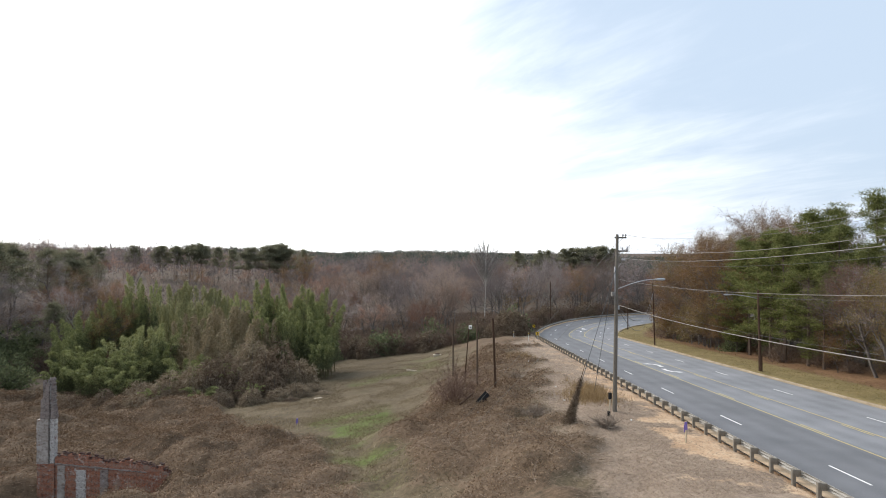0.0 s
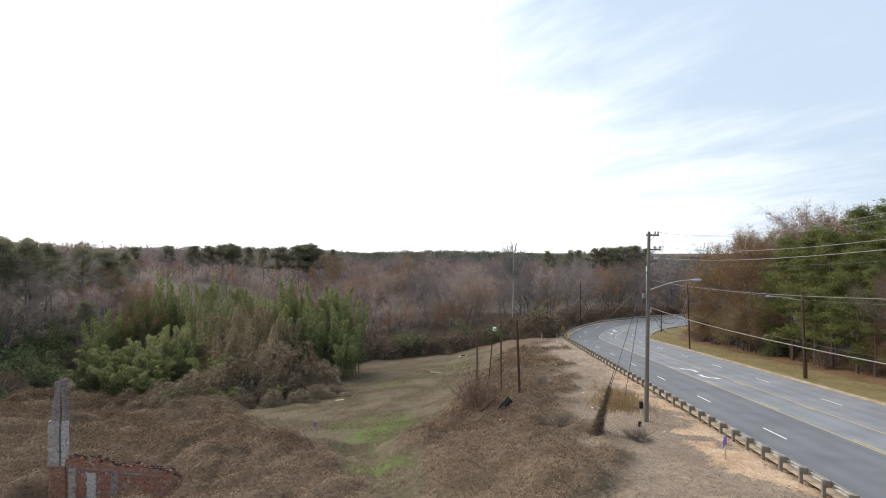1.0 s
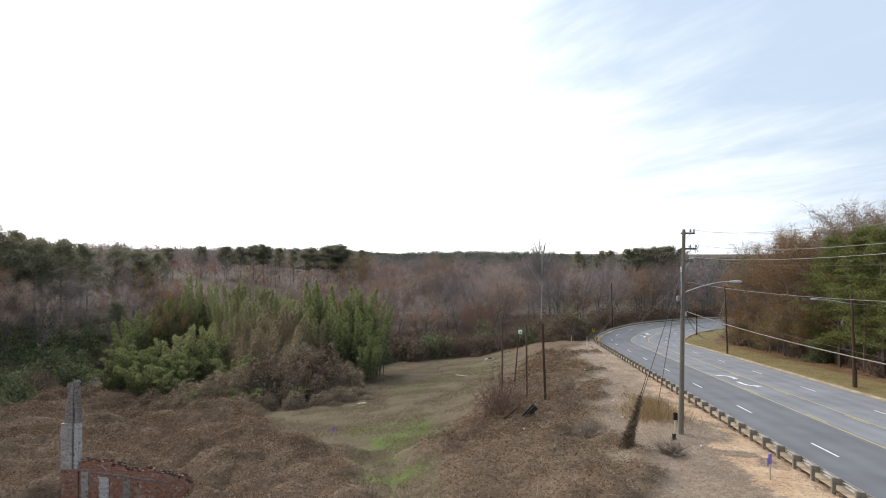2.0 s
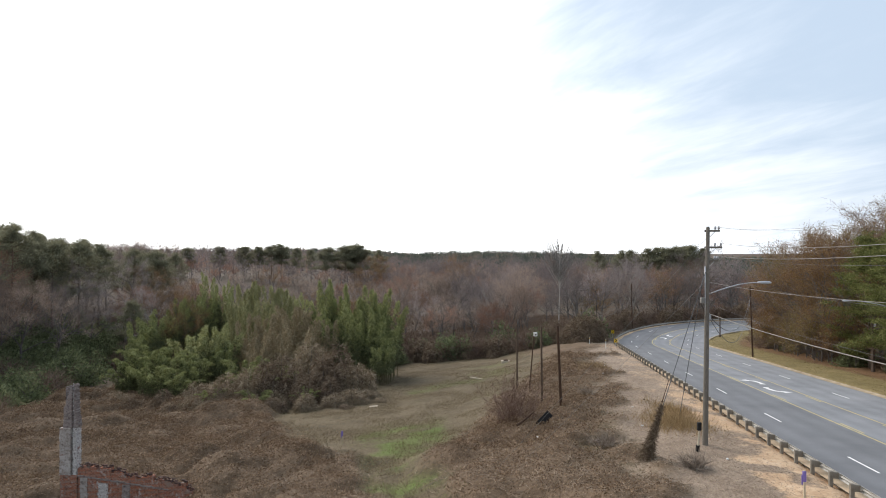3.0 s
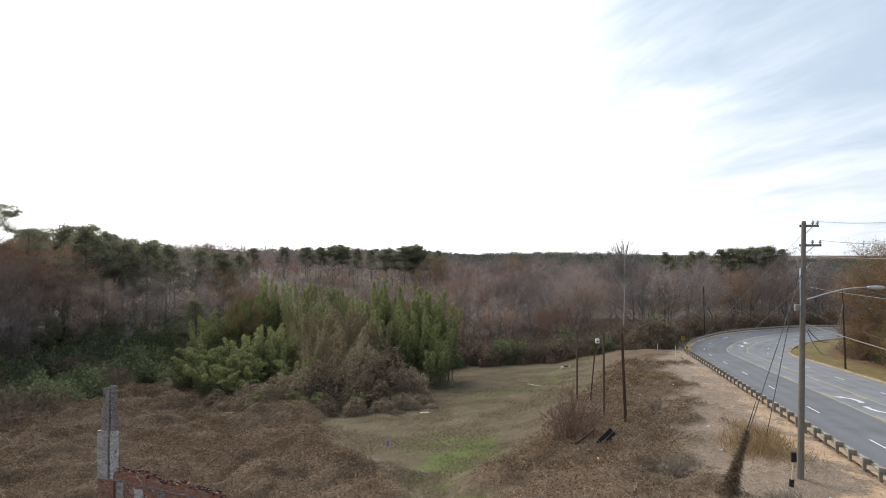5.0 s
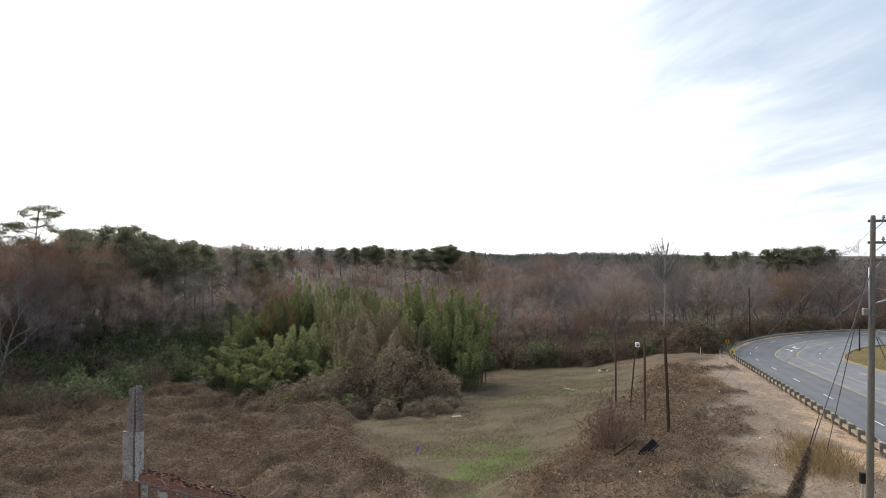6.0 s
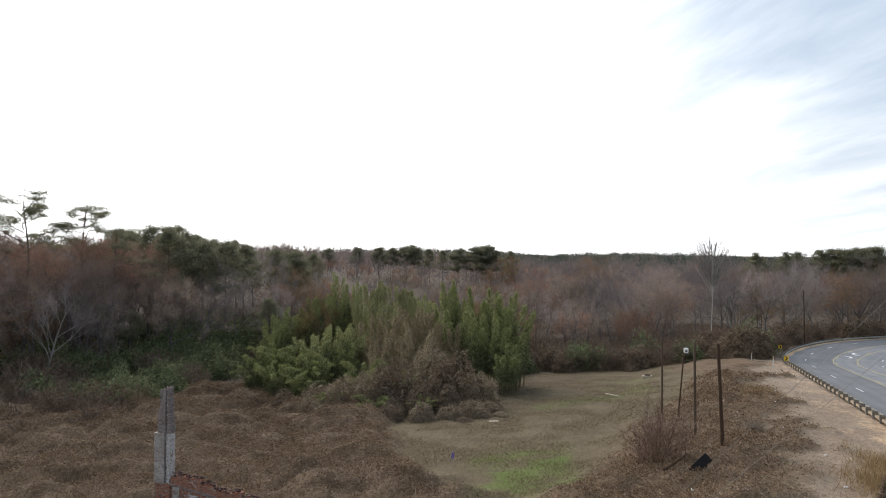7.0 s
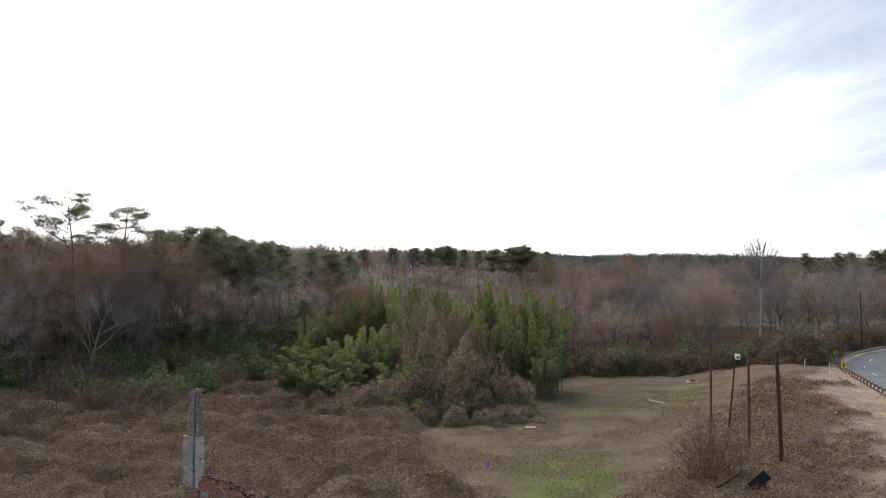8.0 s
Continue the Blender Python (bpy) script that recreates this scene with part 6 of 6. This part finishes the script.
# the wall: ragged columns of masonry stepping down to the east
wall, x = Solid(), 0.58
tops = []
while x < 9.0:
    w = 0.21 * prng.choice((1, 1.5, 2))
    u = (x - 0.6) / 8.4
    top = -2.8 - 1.2 * u - (1.4 * max(0, u - 0.88) / 0.12 if u > 0.88 else 0) + 0.075 * round(prng.uniform(-2.4, 2.2))
    wall.box((x, -0.17, G - 9.5), (x + w, 0.17, G + top))
    tops.append((x, w, top))
    x += w + 0.001
piece("wall", wall.mesh("wall", old_brick), ruin, "ragged red brick wall")
for i, (x0, x1, z0, z1, mat, name) in enumerate(((0.75, 1.25, -9.4, -3.55, render_grey, "render_patch"), (2.05, 2.7, -9.4, -3.9, chalk_white, "whitewash_patch"), (3.7, 4.25, -9.4, -3.95, grey_brick, "pilaster"))):
    course_stack(x0, x1, -0.212, -0.172, G + z0, G + z1, (0, 0), 0.035, mat, name, {"render_patch": "grey render patch", "whitewash_patch": "flaking whitewash patch"}.get(name, "greyed brick pilaster"))
course = Solid()
for x, w, top in tops:
    if x < 6.8:
        course.box((x, -0.235, G - 3.42 - 0.12 * x), (x + w - 0.01, -0.173, G - 3.34 - 0.12 * x))
piece("string_course", course.mesh("string_course", grey_brick), ruin, "projecting brick course")
brick_mesh = Solid().box((-0.1, -0.05, 0), (0.1, 0.05, 0.065), bevel=0.008).mesh("brick", brick_red)
for x, w, top in tops:
    for j in range(6):
        b = piece("brick", brick_mesh, ruin, at=(x + prng.uniform(0.1, max(0.11, w)), prng.uniform(-0.12, 0.12), G + top + (0.066 if j in (3, 4) else 0.132 if j == 5 else 0)))
        b.rotation_euler = (0, 0, prng.uniform(-0.5, 0.5) + (1.57 if j == 1 else 0))

# ---------------------------------------------------------------- what lies and grows on the ground
def field_points(rng, k, x0, x1, y0, y1, keep):
    """k random places in a rectangle, kept by a share (function of arrays)."""
    x, y = rng.uniform(x0, x1, k), rng.uniform(y0, y1, k)
    ok = rng.random(k) < keep(x, y)
    x, y = x[ok], y[ok]
    return np.stack([x, y, lie(x, y)], 1)


def stuff(name, mesh, label, category):
    return tagged(new(name, mesh), label, category, kind="stuff")


rng = np.random.default_rng(77)
litter_mat = material("dead_vine_litter", ((0.06, 0.038, 0.024), (0.142, 0.092, 0.056), (0.265, 0.18, 0.114), (0.46, 0.33, 0.215)), 0.55, 2.4, 0.9, 0, by="piece", spec=0.12, leaf=0.1, single=0.42)
p = field_points(rng, 480000, -52, 34, 26, 92, lambda x, y: ramp01(covers(x, y)[0], 0.3, 0.8) * np.clip(1.2 - (y - 26) / 60, 0.3, 1))
p[:, 2] += 0.02 + rng.random(len(p)) ** 2 * 0.2
# heaped tangles among the flat litter
heap = field_points(rng, 13000, -52, 34, 26, 92, lambda x, y: ramp01(covers(x, y)[0], 0.5, 0.9) * (0.25 + 0.75 * ramp01(fbm(x, y, 5, 60), 0.42, 0.62)) * np.where(x < 4, 1, 0.7))
wide = np.repeat(0.3 + 0.45 * rng.random(len(heap)), 60)
q = np.repeat(heap, 60, 0)
at = rng.normal(size=(len(q), 2))
q[:, :2] += at * wide[:, None]
keep = ramp01(covers(q[:, 0], q[:, 1])[0], 0.3, 0.8) > rng.random(len(q))
q, at, wide = q[keep], at[keep], wide[keep]
q[:, 2] = lie(q[:, 0], q[:, 1]) + 0.95 * wide * np.exp(-0.9 * (at ** 2).sum(1)) * (0.75 + 0.35 * rng.random(len(q)))
p = np.concatenate([p, q])
way = unit(rng.normal(size=p.shape) * [1, 1, 0.75])
size = (0.046 + 0.0009 * np.clip(p[:, 1] - 26, 0, 66)) * (0.6 + 0.9 * rng.random(len(p)))
stuff("vine_litter", tri_mesh("vine_litter", slivers(rng, p - way * size[:, None] * 0.5, way, size * 1.35, size * 1.0), litter_mat), "brown dead vine leaves covering the mounds", "vine litter")

runner_mat = material("dead_runner", ((0.17, 0.122, 0.085), (0.29, 0.22, 0.16), (0.42, 0.335, 0.255)), 0.5, 5, 0.9, 0, by="piece", spec=0.1)
p = field_points(rng, 90000, -52, 34, 26, 92, lambda x, y: covers(x, y)[0] * np.clip(1.1 - (y - 30) / 80, 0.3, 1))
p[:, 2] += 0.02 + rng.random(len(p)) * 0.1
way = unit(rng.normal(size=p.shape) * [1, 1, 0.3] + [0, 0, 0.12])
stuff("vine_runners", tri_mesh("vine_runners", slivers(rng, p, way, 0.55 * (0.5 + rng.random(len(p))), 0.018 + 0.014 * rng.random(len(p))), runner_mat), "dry tangled vine stems over the bank", "vine litter")

straw_mat = material("dry_grass", ((0.1, 0.077, 0.046), (0.2, 0.157, 0.097), (0.35, 0.28, 0.183)), 0.2, 2, 0.9, 0, by="piece", spec=0.12, leaf=0.4)
pale_mat = material("pale_dry_grass", ((0.26, 0.2, 0.15), (0.38, 0.305, 0.235), (0.52, 0.43, 0.34)), 0.2, 2, 0.9, 0, by="piece", spec=0.12, leaf=0.5)
green_mat = material("fresh_grass", ((0.1, 0.12, 0.03), (0.145, 0.185, 0.045), (0.2, 0.235, 0.08)), 0.3, 2, 0.8, 0, by="piece", spec=0.2, leaf=0.25)


def grass(name, p, mat, length, width, label, tilt=0.55, lift=0.0):
    way = unit(rng.normal(size=p.shape) * [tilt, tilt, 0.15] + [0, 0, 0.8])
    stuff(name, tri_mesh(name, slivers(rng, p + [0, 0, lift], way, length * (0.5 + rng.random(len(p))), width * (0.6 + 0.8 * rng.random(len(p)))), mat), label, "grass")


open_share = lambda x, y: np.clip(1 - covers(x, y)[0] - covers(x, y)[2] - covers(x, y)[4], 0, 1) * (road_sd(x, y)[1] < -3)
grass("dry_grass", field_points(rng, 700000, -26, 40, 28, 122, lambda x, y: open_share(x, y) * np.clip(1.1 - (y - 30) / 110, 0.3, 1) * (0.08 + 0.92 * ramp01(fbm(x, y, 3.5, 31), 0.35, 0.65))), straw_mat, 0.16, 0.034, "short dry tan grass in the clearing", 0.8)
grass("bank_grass", field_points(rng, 900000, 2, 44, 22, 112, lambda x, y: np.maximum(covers(x, y)[2], 0) * (1 - 0.8 * covers(x, y)[3]) * np.clip(1.15 - (y - 22) / 60, 0.1, 1)), pale_mat, 0.13, 0.02, "matted pale dry grass on the road bank", 2.2)
grass("fresh_grass", field_points(rng, 140000, -14, 24, 30, 112, lambda x, y: 0.5 * covers(x, y)[1] * np.clip(1.1 - (y - 30) / 90, 0.2, 1)), green_mat, 0.11, 0.035, "patches of fresh green grass in the clearing", 0.8)
sedge_mat = material("broom_sedge", ((0.19, 0.125, 0.062), (0.31, 0.215, 0.11), (0.42, 0.31, 0.17)), 0.4, 3, 0.9, 0, by="piece", spec=0.12, leaf=0.2)
sedge = np.concatenate([np.stack([rng.normal(cx, sx, k), rng.normal(cy, sy, k)], 1) for cx, cy, sx, sy, k in ((21.0, 45.6, 0.9, 1.7, 2200), (22.6, 49.5, 0.7, 1.6, 900), (24.6, 76, 1.0, 2.2, 500))])
sedge = np.column_stack([sedge, lie(sedge[:, 0], sedge[:, 1])])
grass("broom_sedge", sedge, sedge_mat, 0.65, 0.03, "tufts of orange-tan broom sedge on the bank", 0.45)
verge_mat = material("verge_grass", ((0.13, 0.105, 0.04), (0.22, 0.18, 0.072), (0.32, 0.26, 0.12)), 0.2, 2, 0.9, 0, by="piece", spec=0.12, leaf=0.5)
grass("verge_grass", field_points(rng, 90000, 38, 100, 22, 140, lambda x, y: ((road_sd(x, y)[1] > road_width(road_sd(x, y)[0]) + 0.75) & (road_sd(x, y)[1] < road_width(road_sd(x, y)[0]) + 7.5)) * 1.0), verge_mat, 0.16, 0.04, "short brown verge grass beyond the kerb", 2.0)

# twiggy shrub in front of the posts, and dead weeds on the bank
def twig_shrub(x, y, h, spread, shoots, mat, label, seed, name="bare_shrub"):
    r = np.random.default_rng(seed)
    t = thing(name, (x, y, float(lie(np.array([x]), np.array([y]))[0]) - 0.05), label, "shrub", "shrubs")
    segs, tw, wd = [], [], []
    for i in range(shoots):
        a = r.random() * 2 * math.pi
        out = np.array([math.cos(a), math.sin(a), 0])
        q = out * 0.5 * r.random()
        d = unit(out * spread * r.random() + [0, 0, 1.0])
        n = 4
        length = h * (0.55 + 0.5 * r.random())
        for j in range(n):
            d = unit(d + r.normal(size=3) * 0.16)
            e = q + d * length / n
            segs.append((q, e, 0.03 * (1 - j / n) + 0.005, 0.03 * (1 - (j + 1) / n) + 0.004))
            for m in range(3 + 3 * j):
                tw.append(q + (e - q) * r.random())
                wd.append(unit(d * 0.6 + r.normal(size=3) * 0.6))
            q = e
    tw, wd = np.array(tw), np.array(wd)
    piece("stem", quad_mesh("stem", seg_quads(segs, 4), mat), t)["kind"] = "stuff"
    piece("crown", tri_mesh("crown", slivers(r, tw, wd, 0.75 * (0.4 + r.random(len(tw))), 0.02 + 0.01 * r.random(len(tw))), mat), t)["kind"] = "stuff"
    return t


shrub_red = material("reddish_twig", ((0.12, 0.075, 0.055), (0.19, 0.125, 0.095), (0.27, 0.19, 0.145)), 1.0, 8, 0.9, 0, by="piece", spec=0.1)
for x, y, h, sp, k, sd in ((10.4, 50.8, 4.6, 1.0, 22, 1), (9.4, 51.2, 3.4, 0.9, 8, 2), (11.6, 52.2, 3.6, 0.9, 12, 3), (10.6, 53.8, 3.4, 0.9, 12, 6), (12.0, 50.8, 2.6, 1.0, 8, 7)):
    twig_shrub(x, y, h, sp, k, shrub_red, "bare reddish-brown twiggy shrub on the bank", sd)
weed_mat = material("grey_dead_weed", ((0.17, 0.135, 0.105), (0.26, 0.21, 0.165), (0.36, 0.3, 0.245)), 1.0, 8, 0.9, 0, by="piece", spec=0.1)
for x, y, h in ((17.6, 35.4, 0.7), (18.8, 58.8, 0.7), (14.6, 41.2, 0.6)):
    twig_shrub(x, y, h, 1.2, 22, weed_mat, "low tangle of grey dead weeds on the bank", int(x * 10), "dead_weed")

# tangled undergrowth on the floor of the woods
p = field_points(rng, 150000, -90, 70, 122, 235, lambda x, y: covers(x, y)[4] * (road_sd(x, y)[1] < -4) * (0.35 + 0.65 * ramp01(fbm(x, y, 9, 40), 0.35, 0.6)))
stuff("undergrowth", tri_mesh("undergrowth", slivers(rng, p, unit(rng.normal(size=p.shape) * [0.5, 0.5, 0.2] + [0, 0, 0.8]), 1.5 * (0.4 + rng.random(len(p))), 0.06 + 0.05 * rng.random(len(p))), brush_mat), "brown leafless undergrowth below the winter trees", "undergrowth")

# far woods, too distant to tell tree from tree
def far_woods(seed, count, near, far, left, right, mat, h, round_top, label, name):
    r = np.random.default_rng(seed)
    b = np.radians(r.uniform(left, right, count))
    d = np.sqrt(r.uniform(near ** 2, far ** 2, count))
    x, y = d * np.sin(b), d * np.cos(b)
    s, off = road_sd(x, y)
    ok = ~((off > -6) & (off < 30) & (s < 230))
    x, y, d = x[ok], y[ok], d[ok]
    z = lie(x, y) - 1.0
    k = 60
    hh = h * (0.75 + 0.4 * r.random(len(x)))
    v = unit(r.normal(size=(len(x), k, 3)))
    v[..., 2] = np.abs(v[..., 2]) if round_top else v[..., 2]
    rad = r.random((len(x), k, 1)) ** 0.45
    c = v * rad * np.stack([0.32 * hh, 0.32 * hh, 0.48 * hh], 1)[:, None]
    c[..., 2] += ((0.42 if round_top else 0.5) * hh)[:, None]
    c += np.stack([x, y, z], 1)[:, None]
    c = c.reshape(-1, 3)
    way = unit(v.reshape(-1, 3) * 0.6 + r.normal(size=c.shape) * 0.6 + [0, 0, 0.5])
    size = np.repeat(hh * (0.11 if round_top else 0.12), k) * (0.6 + 0.8 * r.random(len(c)))
    tris = slivers(r, c, way, size, size * (0.55 if round_top else 0.17))
    stems = slivers(r, np.stack([x, y, z], 1), np.tile([[0, 0, 1.0]], (len(x), 1)), hh * 0.8, 0.5)
    stuff(name, tri_mesh(name, np.concatenate([tris, stems]), mat), label, "woods")


far_woods(1, 2200, 300, 600, -52, 55, twig_mats[0], 17, False, "distant leafless grey-brown woods", "distant_woods")
far_woods(2, 500, 320, 620, -52, 55, twig_mats[2], 15, False, "distant russet leafless woods", "distant_woods")
ridge_mat = material("far_pine_needles", ((0.055, 0.07, 0.052), (0.09, 0.11, 0.085), (0.13, 0.15, 0.12)), 0.4, 5, 0.85, 0, by="piece", leaf=0.2, spec=0.1)
far_woods(3, 200, 420, 800, -60, 62, ridge_mat, 17, True, "distant dark pine woods", "distant_pine_woods")
far_woods(4, 3200, 600, 960, -50, 50, ridge_mat, 17, True, "dark wooded ridge on the skyline", "distant_pine_woods")
far_woods(5, 1500, 560, 900, -60, 62, twig_mats[1], 18, False, "brown leafless woods on the far ridge", "distant_woods")
far_woods(6, 420, 240, 480, 24, 52, twig_mats[0], 17, False, "distant leafless grey-brown woods", "distant_woods")
far_woods(7, 160, 300, 520, 24, 52, ridge_mat, 18, True, "distant dark pine woods", "distant_pine_woods")
